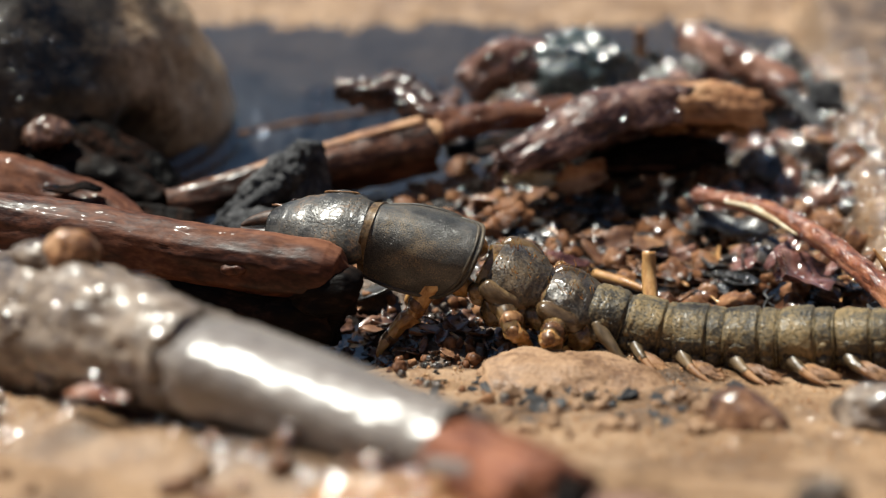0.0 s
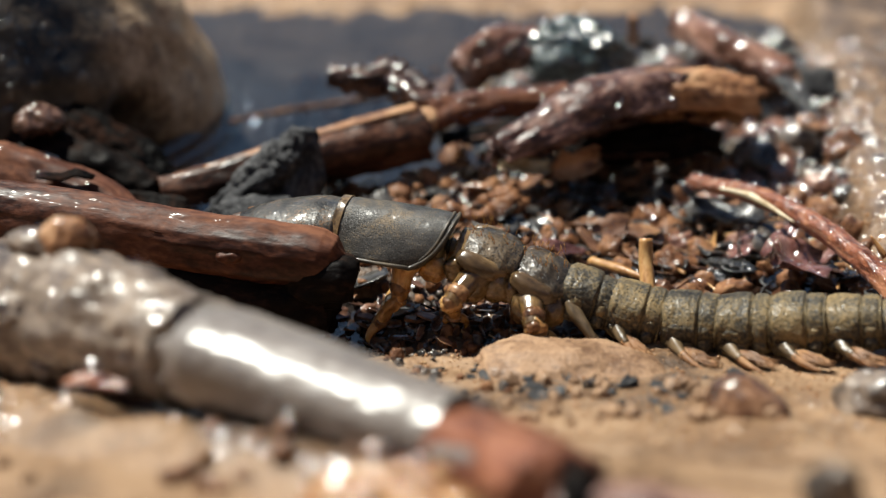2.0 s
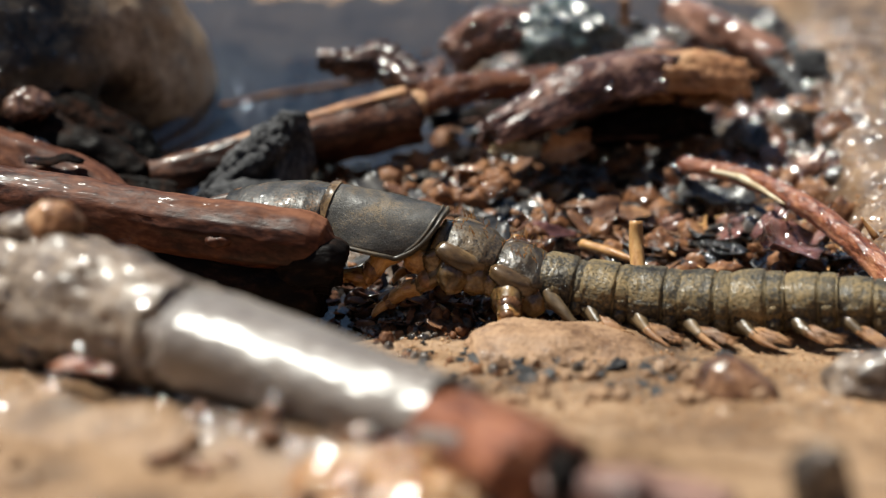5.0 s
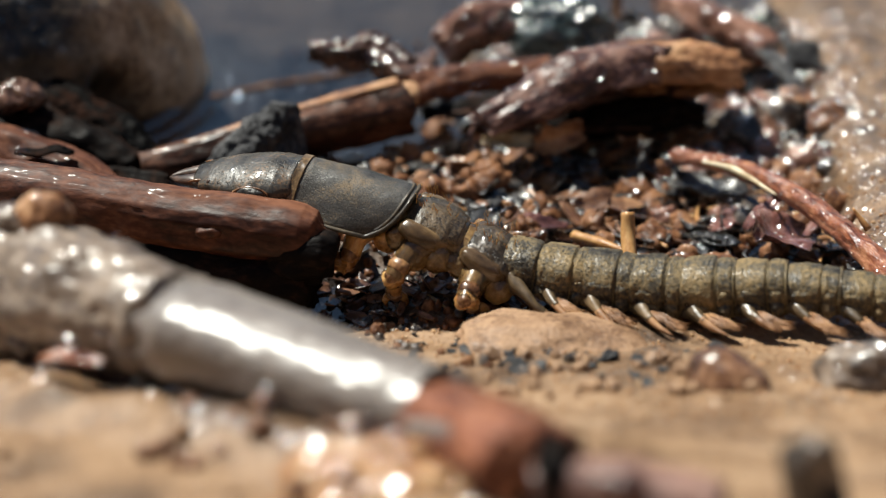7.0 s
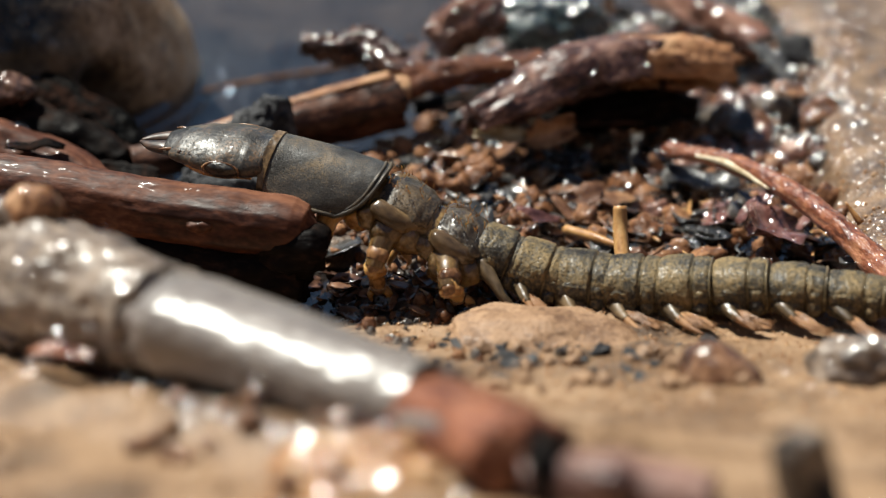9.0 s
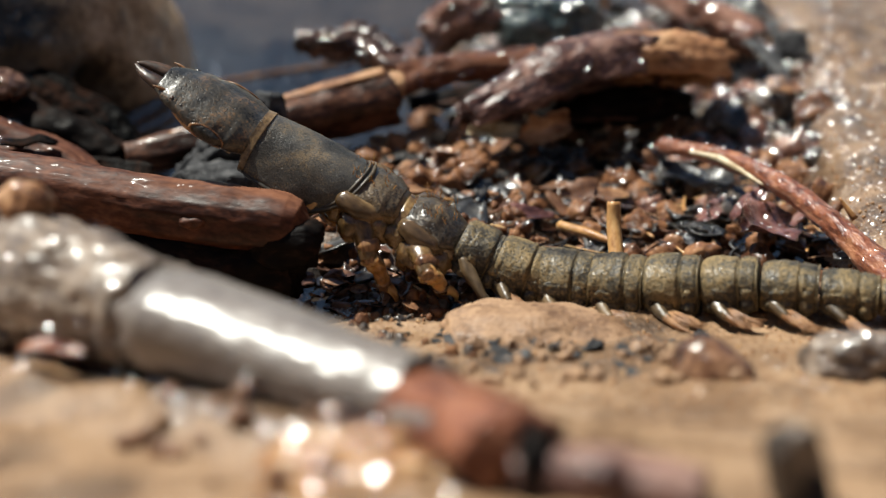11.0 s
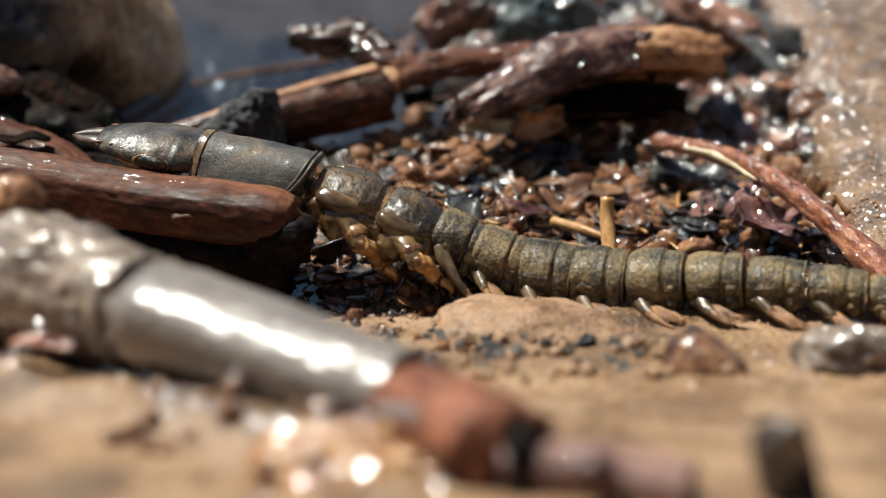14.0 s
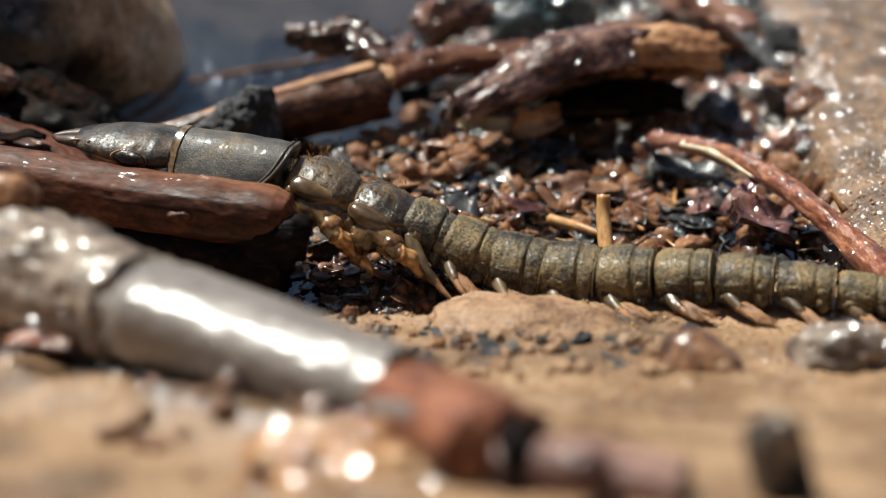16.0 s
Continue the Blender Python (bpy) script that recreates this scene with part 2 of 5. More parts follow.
FILAMENT = surface("olive_filament", [(0.045, 0.028, 0.012), (0.11, 0.066, 0.026), (0.19, 0.115, 0.045)], 0.8, 0.45, 0.08, 0.25, 7.0, grit=0.25, patches=0.8, coat_rough=0.25, film=0.14, ripple=2.5)
PLATE_SKIN = surface("brown_glossy_skin_fold", [(0.040, 0.021, 0.007), (0.105, 0.057, 0.019), (0.21, 0.122, 0.042)], 0.7, 0.26, 0.1, 0.9, 7.0, grit=0.25, patches=0.8, coat_rough=0.12, film=0.07, ripple=1.8)
WATER = water_material("clear_water", 1.75, (0.42, 0.45, 0.50), 0.05, 0.015)
DROP = water_material("water_drop", 1.42, (1.0, 1.0, 1.0), 0.0, 0.17, 0.06)


# ---- mesh helpers, in millimetres ----
def finish(name, bm, material, smooth=True):
    """A mesh from a bmesh in millimetres; its grain layer keeps the millimetres for the material."""
    lay = bm.verts.layers.float_vector.get("grain")
    if lay is None:
        lay = bm.verts.layers.float_vector.new("grain")
        for v in bm.verts:
            v[lay] = v.co
    for v in bm.verts:
        v.co *= MM
    for f in bm.faces:
        f.smooth = smooth
    me = bpy.data.meshes.new(name)
    bm.to_mesh(me)
    bm.free()
    me.materials.append(material)
    return me


def part(name, bm, material, parent, label="", smooth=True):
    ob = new(name, finish(name, bm, material, smooth))
    ob.parent = parent
    if label:
        tagged(ob, label)
    return ob


def thing(name, bm, material, at, label, category, group="", kind="", rot=(0, 0, 0), smooth=True):
    ob = new(name, finish(name, bm, material, smooth))
    ob.matrix_world = pose(at[0] * MM, at[1] * MM, at[2] * MM, *rot)
    return tagged(ob, label, category, group, kind)


def holder(name, at, label, category, group=""):
    ob = new(name)
    ob.empty_display_size = MM
    ob.matrix_world = pose(at[0] * MM, at[1] * MM, at[2] * MM)
    return tagged(ob, label, category, group)


def glide(pts, n):
    """n points on a smooth curve through pts."""
    p = [Vector(q) for q in pts]
    p = [2 * p[0] - p[1]] + p + [2 * p[-1] - p[-2]]
    out = []
    for i in range(n):
        u = i / (n - 1) * (len(p) - 3)
        k = min(int(u), len(p) - 4)
        f = u - k
        a, b, c, d = p[k:k + 4]
        out.append(0.5 * ((2 * b) + (c - a) * f + (2 * a - 5 * b + 4 * c - d) * f * f + (3 * b - a - 3 * c + d) * f ** 3))
    return out


def at_along(values, u):
    x = u * (len(values) - 1)
    k = min(int(x), len(values) - 2) if len(values) > 1 else 0
    return values[k] + (values[min(k + 1, len(values) - 1)] - values[k]) * (x - k)


def skin(bm, rings, grains, cap=True):
    lay = bm.verts.layers.float_vector.get("grain") or bm.verts.layers.float_vector.new("grain")
    made = []
    for ring, gr in zip(rings, grains):
        row = []
        for p, g in zip(ring, gr):
            v = bm.verts.new(p)
            v[lay] = g
            row.append(v)
        made.append(row)
    n = len(made[0])
    for a, b in zip(made, made[1:]):
        for j in range(n):
            bm.faces.new((a[j], a[(j + 1) % n], b[(j + 1) % n], b[j]))
    if cap:
        for row, gr in ((made[0], -1), (made[-1], 1)):
            c = bm.verts.new(sum((v.co for v in row), Vector()) / n)
            c[lay] = sum((v[lay] for v in row), Vector()) / n
            for j in range(n):
                q = (row[(j + 1) % n], row[j], c) if gr < 0 else (row[j], row[(j + 1) % n], c)
                bm.faces.new(q)
    return made


def rod(pts, radii, seed=0, rough=0.1, flat=1.0, around=22, along=40, ragged=0.25, ridges=0.0, knots=0.35, up=(0, 0, 1), chip=0.0, arc=None, thick=0.5, grainy=0.2):
    """A stick along pts (mm): uneven, ridged along its length, with ragged ends. flat: height over width.
    chip: fine flaking. arc: from and to which angle (degrees) the bark goes, for a curled shell of that thickness, open below."""
    bm = bmesh.new()
    line = glide(pts, along)
    rings, grains, dist = [], [], 0.0
    for i, c in enumerate(line):
        if i:
            dist += (c - line[i - 1]).length
        d = (line[min(i + 1, along - 1)] - line[max(i - 1, 0)]).normalized()
        side = d.cross(Vector(up)).normalized()
        top = side.cross(d).normalized()
        u = i / (along - 1)
        r0 = at_along(radii, u)
        ring, gr = [], []
        end = min(u, 1 - u) * (along - 1)
        for j in range(around):
            a, inner = 2 * math.pi * j / around, 1.0
            if arc:
                half = around // 2
                lo, hi = radians(arc[0]), radians(arc[1])
                wob = 0.25 * noise.noise(Vector((dist * 0.5, seed, 1)))
                k = j if j < half else around - 1 - j
                a = lo + wob + (hi - lo) * k / (half - 1)
                inner = 1.0 if j < half else 1 - thick / r0
            cs, sn = math.cos(a), math.sin(a)
            q = Vector((dist * 0.16 / max(r0, 0.3) + seed * 7.1, cs * 1.1, sn * 1.1))
            r = r0 * (1 + rough * 1.6 * noise.noise(q * 1.3) + rough * knots * 2 * noise.noise(Vector((dist * 0.6, cs * 0.9 + seed, sn * 0.9))))
            if ridges:
                r += r0 * ridges * noise.noise(Vector((dist * 0.05, cs * 4.5 + seed, sn * 4.5)))
            if chip:
                e = Vector((dist * grainy + seed, cs * r0 * 0.9, sn * r0 * 0.9))
                r += chip * (abs(noise.noise(e * 0.9)) * 1.1 + 0.7 * noise.noise(e * 2.3) + 0.4 * noise.noise(e * 5.1))
            r *= inner
            p = c + side * (cs * r) + top * (sn * r * flat)
            if end < 0.5:
                p += d * (ragged * r0 * noise.noise(Vector((cs * 2.5, sn * 2.5, seed + u * 9))))
            ring.append(p)
            gr.append(Vector((dist * 0.5, cs * r0, sn * r0)) + Vector((seed * 3.3, 0, 0)))
        rings.append(ring)
        grains.append(gr)
    skin(bm, rings, grains)
    return bm


def lump(dims, seed=0, rough=0.18, sub=4, size=0.8, flat_below=None, square=0.0):
    """A stone or crumb about its own middle (mm)."""
    bm = bmesh.new()
    bmesh.ops.create_icosphere(bm, subdivisions=sub, radius=1)
    for v in bm.verts:
        d = v.co.normalized()
        if square:
            big = max(abs(d.x), abs(d.y), abs(d.z))
            d = d.lerp(d / big, square)
        q = d * size * 1.6 + Vector((seed * 5.7, seed * 1.3, -seed * 2.1))
        k = 1 + rough * noise.noise(q) + rough * 0.5 * noise.noise(q * 2.7) + rough * 0.22 * noise.noise(q * 6.5)
        v.co = Vector((d.x * dims[0], d.y * dims[1], d.z * dims[2])) * k
        if flat_below is not None and v.co.z < flat_below:
            v.co.z = flat_below
    return bm


def flake(length, width, thick=0.12, seed=0, curl=0.3, tip=0.6, nx=12, ny=7, ragged=0.2, wave=0.12):
    """A leaf or bark fragment lying flat about its middle (mm)."""
    bm = bmesh.new()
    rows = {}
    for s in (0, 1):
        for i in range(nx):
            u = i / (nx - 1)
            w = width / 2 * (1 - tip * abs(2 * u - 1) ** 2.2) * (1 + ragged * noise.noise(Vector((u * 5, seed, 0))))
            w2 = width / 2 * (1 - tip * abs(2 * u - 1) ** 2.2) * (1 + ragged * noise.noise(Vector((u * 5, seed, 9))))
            for j in range(ny):
                v = 2 * j / (ny - 1) - 1
                y = v * (w if v > 0 else w2)
                x = (u - 0.5) * length * (1 + ragged * 0.5 * noise.noise(Vector((v * 2, seed, 4))))
                z = curl * width * (v * v - 0.4) * 0.5 + wave * length * noise.noise(Vector((x * 0.5, y * 0.5, seed * 3.1)))
                edge = i in (0, nx - 1) or j in (0, ny - 1)
                z += (thick * (0.5 if s else -0.5)) * (0.25 if edge else 1)
                rows[s, i, j] = bm.verts.new((x, y, z))
    for i in range(nx - 1):
        for j in range(ny - 1):
            bm.faces.new((rows[1, i, j], rows[1, i + 1, j], rows[1, i + 1, j + 1], rows[1, i, j + 1]))
            bm.faces.new((rows[0, i, j], rows[0, i, j + 1], rows[0, i + 1, j + 1], rows[0, i + 1, j]))
    loop = [(i, 0) for i in range(nx)] + [(nx - 1, j) for j in range(1, ny)] + [(i, ny - 1) for i in range(nx - 2, -1, -1)] + [(0, j) for j in range(ny - 2, 0, -1)]
    for a, b in zip(loop, loop[1:] + loop[:1]):
        bm.faces.new((rows[0, a[0], a[1]], rows[0, b[0], b[1]], rows[1, b[0], b[1]], rows[1, a[0], a[1]]))
    return bm


def moved(bm, m):
    bm.transform(m)
    return bm


def mesh_of(bm, *others):
    for o in others:
        tmp = bpy.data.meshes.new("tmp")
        o.to_mesh(tmp)
        o.free()
        bm.from_mesh(tmp)
        bpy.data.meshes.remove(tmp)
    return bm


def ease(a, b, x):
    t = min(1.0, max(0.0, (x - a) / (b - a)))
    return t * t * (3 - 2 * t)


# ---- ground and water ----
WATER_Z = -2.3


def shelf(x, y):
    """1 on the sandstone shelf, 0 in the wet hollow behind it."""
    n = 2.2 * noise.noise(Vector((x * 0.16, y * 0.16, 3))) + 0.8 * noise.noise(Vector((x * 0.6, y * 0.6, 8)))
    front = 1 - ease(-1.2, 2.6, y + 11.5 + n - 5.5 * ease(5, 20, x))
    right = ease(-2.0, 2.5, x - 30.0 - 0.11 * (y - 5) + n * 0.6)
    return max(front, right)


def sky_block(x, y):
    """Unseen earth rise added on the near side and both flanks to block skylight."""
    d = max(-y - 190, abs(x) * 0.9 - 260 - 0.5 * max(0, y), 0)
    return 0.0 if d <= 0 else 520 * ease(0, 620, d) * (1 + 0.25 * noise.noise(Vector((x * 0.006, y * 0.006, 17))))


# Sand heaped along the near side of the bark tube.
BANK = ((-34.0, -23.5), (-26.0, -28.5), (-19.0, -33.2), (-12.0, -37.8), (-6.5, -41.5))


def ground(x, y):
    s = shelf(x, y)
    lift = 0.0
    far = ease(20, 40, y - 0.3 * x) * (1 - ease(-6, 6, x - 0.35 * max(0, y - 55)))
    beyond = ease(43, 54, y)
    low = -3.0 - 4.5 * far * (1 - beyond) + 1.6 * ease(70, 92, y + 7 * noise.noise(Vector((x * 0.06, y * 0.06, 51))) + 3 * noise.noise(Vector((x * 0.2, y * 0.2, 53)))) + 0.88 * noise.noise(Vector((x * 0.3, y * 0.3, 0))) * (1 - 0.7 * ease(40, 50, y))
    low += (2.2 + 0.8 * noise.noise(Vector((x * 0.1, y * 0.1, 21)))) * ease(20, 40, y) * (1 - ease(56, 70, y)) * ease(-4, 8, x)
    low += 2.0 * ease(0, 4, y) * (1 - ease(21, 26, y)) * ease(-17, -12, x) * (1 - ease(4, 10, x))
    low += 1.7 * ease(-9, -3, x) * (1 - ease(8, 14, x)) * (1 - ease(-3, 1, y))
    low += 0.35 * noise.noise(Vector((x * 1.1, y * 1.1, 5)))
    right = ease(26, 40, x) * ease(-14, 8, y)
    high = 0.1 + 2.2 * right + 0.5 * noise.noise(Vector((x * 0.09, y * 0.09, 1))) + 0.16 * noise.noise(Vector((x * 0.5, y * 0.5, 2)))
    high += 0.30 * max(0.0, min(42.0, -14 - y)) * (1 - ease(-56, -95, y))
    for p, q in zip(BANK, BANK[1:]):
        f = max(0.0, min(1.0, ((x - p[0]) * (q[0] - p[0]) + (y - p[1]) * (q[1] - p[1])) / ((q[0] - p[0]) ** 2 + (q[1] - p[1]) ** 2)))
        lift = max(lift, 1.9 * (1 - ease(0.6, 5.0, math.hypot(x - p[0] - f * (q[0] - p[0]), y - p[1] - f * (q[1] - p[1])))))
    high += lift * (1 + 0.35 * noise.noise(Vector((x * 0.3, y * 0.3, 61))))
    big = math.hypot(x, y)
    if big > 140:
        high += 10 * noise.noise(Vector((x * 0.004, y * 0.004, 7))) * ease(140, 400, big)
        s = max(s, ease(150, 260, big) * ease(0.0, 0.4, noise.noise(Vector((x * 0.003, y * 0.003, 2)))))
    z = low + (high - low) * s
    z += sky_block(x, y)
    return z + 0.07 * noise.noise(Vector((x * 2.6, y * 2.6, 4))) + 0.035 * noise.noise(Vector((x * 6, y * 6, 6)))


def steps(lo, hi, step, reach):
    mid = list(np.arange(lo, hi + step / 2, step))
    out, d = [], step
    while (out[-1] if out else hi) < reach:
        d *= 1.12
        out.append((out[-1] if out else hi) + d)
    left, d = [], step
    while (left[-1] if left else lo) > -reach:
        d *= 1.12
        left.append((left[-1] if left else lo) - d)
    return left[::-1] + mid + out


def build_ground():
    xs, ys = steps(-34, 44, 0.42, 60000), steps(-36, 62, 0.42, 60000)
    verts = [(x, y, ground(x, y)) for y in ys for x in xs]
    w = len(xs)
    faces = [(j * w + i, j * w + i + 1, (j + 1) * w + i + 1, (j + 1) * w + i) for j in range(len(ys) - 1) for i in range(w - 1)]
    me = bpy.data.meshes.new("ground")
    me.from_pydata([(x * MM, y * MM, z * MM) for x, y, z in verts], [], faces)
    g = me.attributes.new("grain", "FLOAT_VECTOR", "POINT")
    g.data.foreach_set("vector", np.array(verts, dtype=np.float32).ravel())
    # The unseen rise is coloured dark here, to bounce little light.
    s = me.attributes.new("silt", "FLOAT", "POINT")
    s.data.foreach_set("value", np.array([min(1.0, sky_block(x, y) * 0.05) + ease(28, 34, x - 0.1 * y) * ease(-6, 6, y) * (0.42 + 0.4 * ease(-0.25, 0.25, noise.noise(Vector((x * 0.5, y * 0.5, 33))))) + (0.25 + 0.6 * ease(-0.1, 0.25, noise.noise(Vector((x * 0.33, y * 0.5, 31))))) * ease(-30, -20, y) * (1 - ease(-13, -10, y)) * ease(-2, 4, x) * (1 - ease(15, 19, x)) + 0.6 * ease(-0.05, 0.3, noise.noise(Vector((x * 0.16, y * 0.2, 37)))) * (1 - ease(-32, -27, y)) * (1 - ease(-2, 3, x)) + (1 - shelf(x, y)) * (1 - 0.9 * ease(36, 48, y) * (1 - ease(-2, 8, x)) * ease(-0.2, 0.2, noise.noise(Vector((x * 0.07, y * 0.05, 41))) + 0.02 * (y - 48) + 0.012 * (x + 12))) * (1 - ease(62, 72, y)) * (0.7 + 0.3 * ease(-0.3, 0.3, noise.noise(Vector((x * 0.2, y * 0.2, 11))))) for x, y, z in verts], dtype=np.float32))
    me.materials.append(SANDSTONE)
    me.polygons.foreach_set("use_smooth", np.ones(len(me.polygons), dtype=bool))
    ob = new("ground", me)
    return tagged(ob, "wet orange sandstone shelf and silty hollow at the water's edge", "ground", kind="structure")


ROCK_AT, ROCK_R = Vector((-52.0, 40.5, -3.0)), Vector((28.0, 23.0, 25.0))


def build_water():
    xs, ys = steps(-40, 32, 0.36, 60000), steps(-14, 90, 0.4, 60000)
    verts = []
    for y in ys:
        for x in xs:
            d = math.hypot((x - ROCK_AT.x) / ROCK_R.x, (y - ROCK_AT.y) / ROCK_R.y) - 0.93
            z = WATER_Z
            if d < 0.8:
                ring = ease(0.26, 0.02, d)
                z += 1.0 * math.exp(-max(d, 0) * 16) + 0.20 * ring * math.sin(d * 90 + 1.2 * noise.noise(Vector((x * 0.06, y * 0.06, 0))))
            leg = math.hypot(x + 5.5, y + 4.5)
            z += 0.10 * math.sin(leg * 4.2) * math.exp(-leg * 0.16)
            if abs(x) < 60 and abs(y) < 120:
                z += 0.32 * noise.noise(Vector((x * 0.06, y * 0.035, 12))) * ease(16, 34, y) + 0.012 * noise.noise(Vector((x * 0.7, y * 0.7, 14)))
            verts.append((x * MM, y * MM, z * MM))
    w = len(xs)
    faces = [(j * w + i, j * w + i + 1, (j + 1) * w + i + 1, (j + 1) * w + i) for j in range(len(ys) - 1) for i in range(w - 1)]
    me = bpy.data.meshes.new("water")
    me.from_pydata(verts, [], faces)
    me.materials.append(WATER)
    me.polygons.foreach_set("use_smooth", np.ones(len(me.polygons), dtype=bool))
    ob = new("water", me)
    return tagged(ob, "still shallow stream water reflecting the blue sky", "water", kind="structure")


build_ground()
build_water()

# ---- the boulder and the sticks ----
rock = lump(ROCK_R, 3, 0.07, 6, 0.7)
# On the boulder the silt layer only means darker towards -x, with noise.
dark = rock.verts.layers.float.new("silt")
for v in rock.verts:
    if v.co.y < 0:
        wide = 0.7 + 0.22 * max(0.0, 8 - v.co.z)
        off = v.co.x - 22.6 + 0.05 * v.co.z - 0.8 * noise.noise(Vector((v.co.z * 0.35, 0, 5)))
        v.co -= v.co.normalized() * (5.0 * math.exp(-(off / wide) ** 2) * ease(8.5, 5.0, v.co.z))
        v.co += v.co.normalized() * (0.35 * noise.noise(v.co * 0.5) + 0.12 * noise.noise(Vector((v.co.x * 1.6, v.co.y * 1.6, v.co.z * 0.25))))
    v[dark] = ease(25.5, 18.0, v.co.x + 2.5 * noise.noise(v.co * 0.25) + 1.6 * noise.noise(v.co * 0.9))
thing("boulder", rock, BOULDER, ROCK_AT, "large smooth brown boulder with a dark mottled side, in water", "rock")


def stick(name, pts, radii, material, label, category="stick", **kw):
    c = sum((Vector(p) for p in pts), Vector()) / len(pts)
    return thing(name, rod([Vector(p) - c for p in pts], radii, **kw), material, c, label, category)


def jointed(name, pts, radii, material, label, category, extras, **kw):
    """A stick with parts: extras are (name, bmesh about its own middle, place, material, label)."""
    c = sum((Vector(p) for p in pts), Vector()) / len(pts)
    st = holder(name, c, label, category)
    part("bark", rod([Vector(p) - c for p in pts], radii, **kw), material, st)
    for n, bm, at, mat, words in extras:
        part(n, moved(bm, Matrix.Translation(Vector(at) - c)), mat, st, words)


def strip(pts, radii, seed, **kw):
    """A thin strip about its first point."""
    return rod([Vector(p) - Vector(pts[0]) for p in pts], radii, seed, 0.25, 0.5, 16, 50, **kw)


def build_stick():
    pts = [(-36.5, 0.6, 5.3), (-27.4, -2.0, 5.2), (-19.9, -4.0, 4.8), (-14.2, -5.5, 4.7), (-11.0, -6.2, 4.6), (-8.7, -6.6, 4.3)]
    c = Vector(pts[2])
    st = holder("stick", c, "thick red-brown wet stick with black shade parts below", "stick")
    part("bark", rod([Vector(p) - c for p in pts], [2.5, 2.45, 2.4, 2.35, 2.3, 2.3, 2.25, 2.2, 2.2, 2.15, 2.1, 2.1, 2.05, 1.75, 0.7], 1, 0.07, along=150, around=72, ridges=0.04, chip=0.06, ragged=0.1), RED_BARK, st)
    part("bark_ridge", rod([Vector(p) - c for p in ((-33.5, -1.0, 6.8), (-25.5, -3.6, 6.5), (-20.5, -5.2, 6.0), (-17.3, -6.0, 5.4))], [0.5, 0.7, 0.6, 0.3], 3, 0.2, 0.5, 20, 60, chip=0.08), RED_BARK, st, "raised red-brown ridge of bark")
    # Near-black rods put in for the shade below and at the stick's end.
    part("dark_core", rod([Vector(p) - c for p in ((-33.0, -1.5, 1.6), (-19.2, -4.6, 1.2), (-13.5, -5.9, 1.0), (-9.6, -6.5, 1.1))], [2.3, 2.3, 2.4, 2.1], 5, 0.12, 1.0, 40, 60, chip=0.3), DARK_BARK_SHADE, st, "black rod standing for the shade under the stick")
    part("dark_end", rod([Vector(p) - c for p in ((-12.6, -6.5, 2.7), (-10.6, -6.9, 3.1), (-8.9, -7.0, 3.2), (-8.0, -7.0, 3.0))], [1.3, 1.8, 1.95, 1.3], 8, 0.15, 1.0, 36, 40, chip=0.3), DARK_BARK_SHADE, st, "black rod standing for the shade at the stick's end")
    part("knot", lump((0.9, 0.5, 0.45), 31, 0.3, 3), RED_BARK, st).location = (Vector((-16.6, -6.9, 4.9)) - c) * MM


build_stick()
jointed("bark_or_shade_strip", [(-39.5, 13.8, 3.6), (-32.2, 11.0, 2.6), (-27.8, 9.0, 1.6), (-24.6, 6.6, 0.6)], [2.6, 2.3, 2.0, 0.9], RED_BARK, "red-brown strip of bark leaning on the stick", "bark",
        [("flake", flake(4.5, 1.4, 0.3, 61, 0.3), (-31.5, 9.0, 4.6), RUST_BARK, "lifted flake of bark")], seed=4, rough=0.14, flat=0.9, around=44, along=80, ridges=0.08, chip=0.15)
# The black rod beneath this bark stands for its shaded lower face.
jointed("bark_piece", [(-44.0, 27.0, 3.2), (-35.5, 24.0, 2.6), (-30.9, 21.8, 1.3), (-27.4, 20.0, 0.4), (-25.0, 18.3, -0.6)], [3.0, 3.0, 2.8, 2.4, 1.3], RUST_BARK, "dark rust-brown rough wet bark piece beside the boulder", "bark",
        [("dark_underside", rod([Vector(p) - Vector((-30.9, 20.0, 1.0)) for p in ((-43.0, 23.5, 1.8), (-35.5, 20.5, 1.4), (-30.9, 18.9, 0.6), (-26.0, 16.8, -0.4))], [2.6, 2.7, 2.5, 1.6], 7, 0.15, 1.0, 40, 60, chip=0.4), (-30.9, 20.0, 1.0), DARK_BARK_SHADE, "black rod standing for the shade below the bark"),
         ("wet_knob", lump((2.0, 1.6, 1.5), 65, 0.4, 4), (-36.0, 19.6, 5.3), WET_BARK, "glistening wet knob")],
        seed=6, rough=0.15, around=64, along=110, ridges=0.08, chip=0.22, grainy=0.6)
# Sunlight on the branch's upper edge is painted as an orange strip.
jointed("branch", [(-25.5, 16.4, 0.2), (-18.0, 18.6, 1.2), (-10.7, 21.6, 2.0), (-4.0, 24.6, 2.6)], [1.2, 1.8, 2.3, 2.4], BRANCH_BARK, "brown branch lying at the edge of the pool", "stick",
        [("peeled_patch", strip([(-22.0, 17.4, 2.1), (-16.5, 19.3, 3.2), (-10.5, 21.9, 4.15), (-4.6, 24.6, 4.95)], [0.3, 0.6, 0.8, 0.7], 67), (-22.0, 17.4, 2.1), WOOD, "orange strip standing for the lit upper edge")], seed=9, rough=0.12, along=90, around=40, ridges=0.08, chip=0.12)
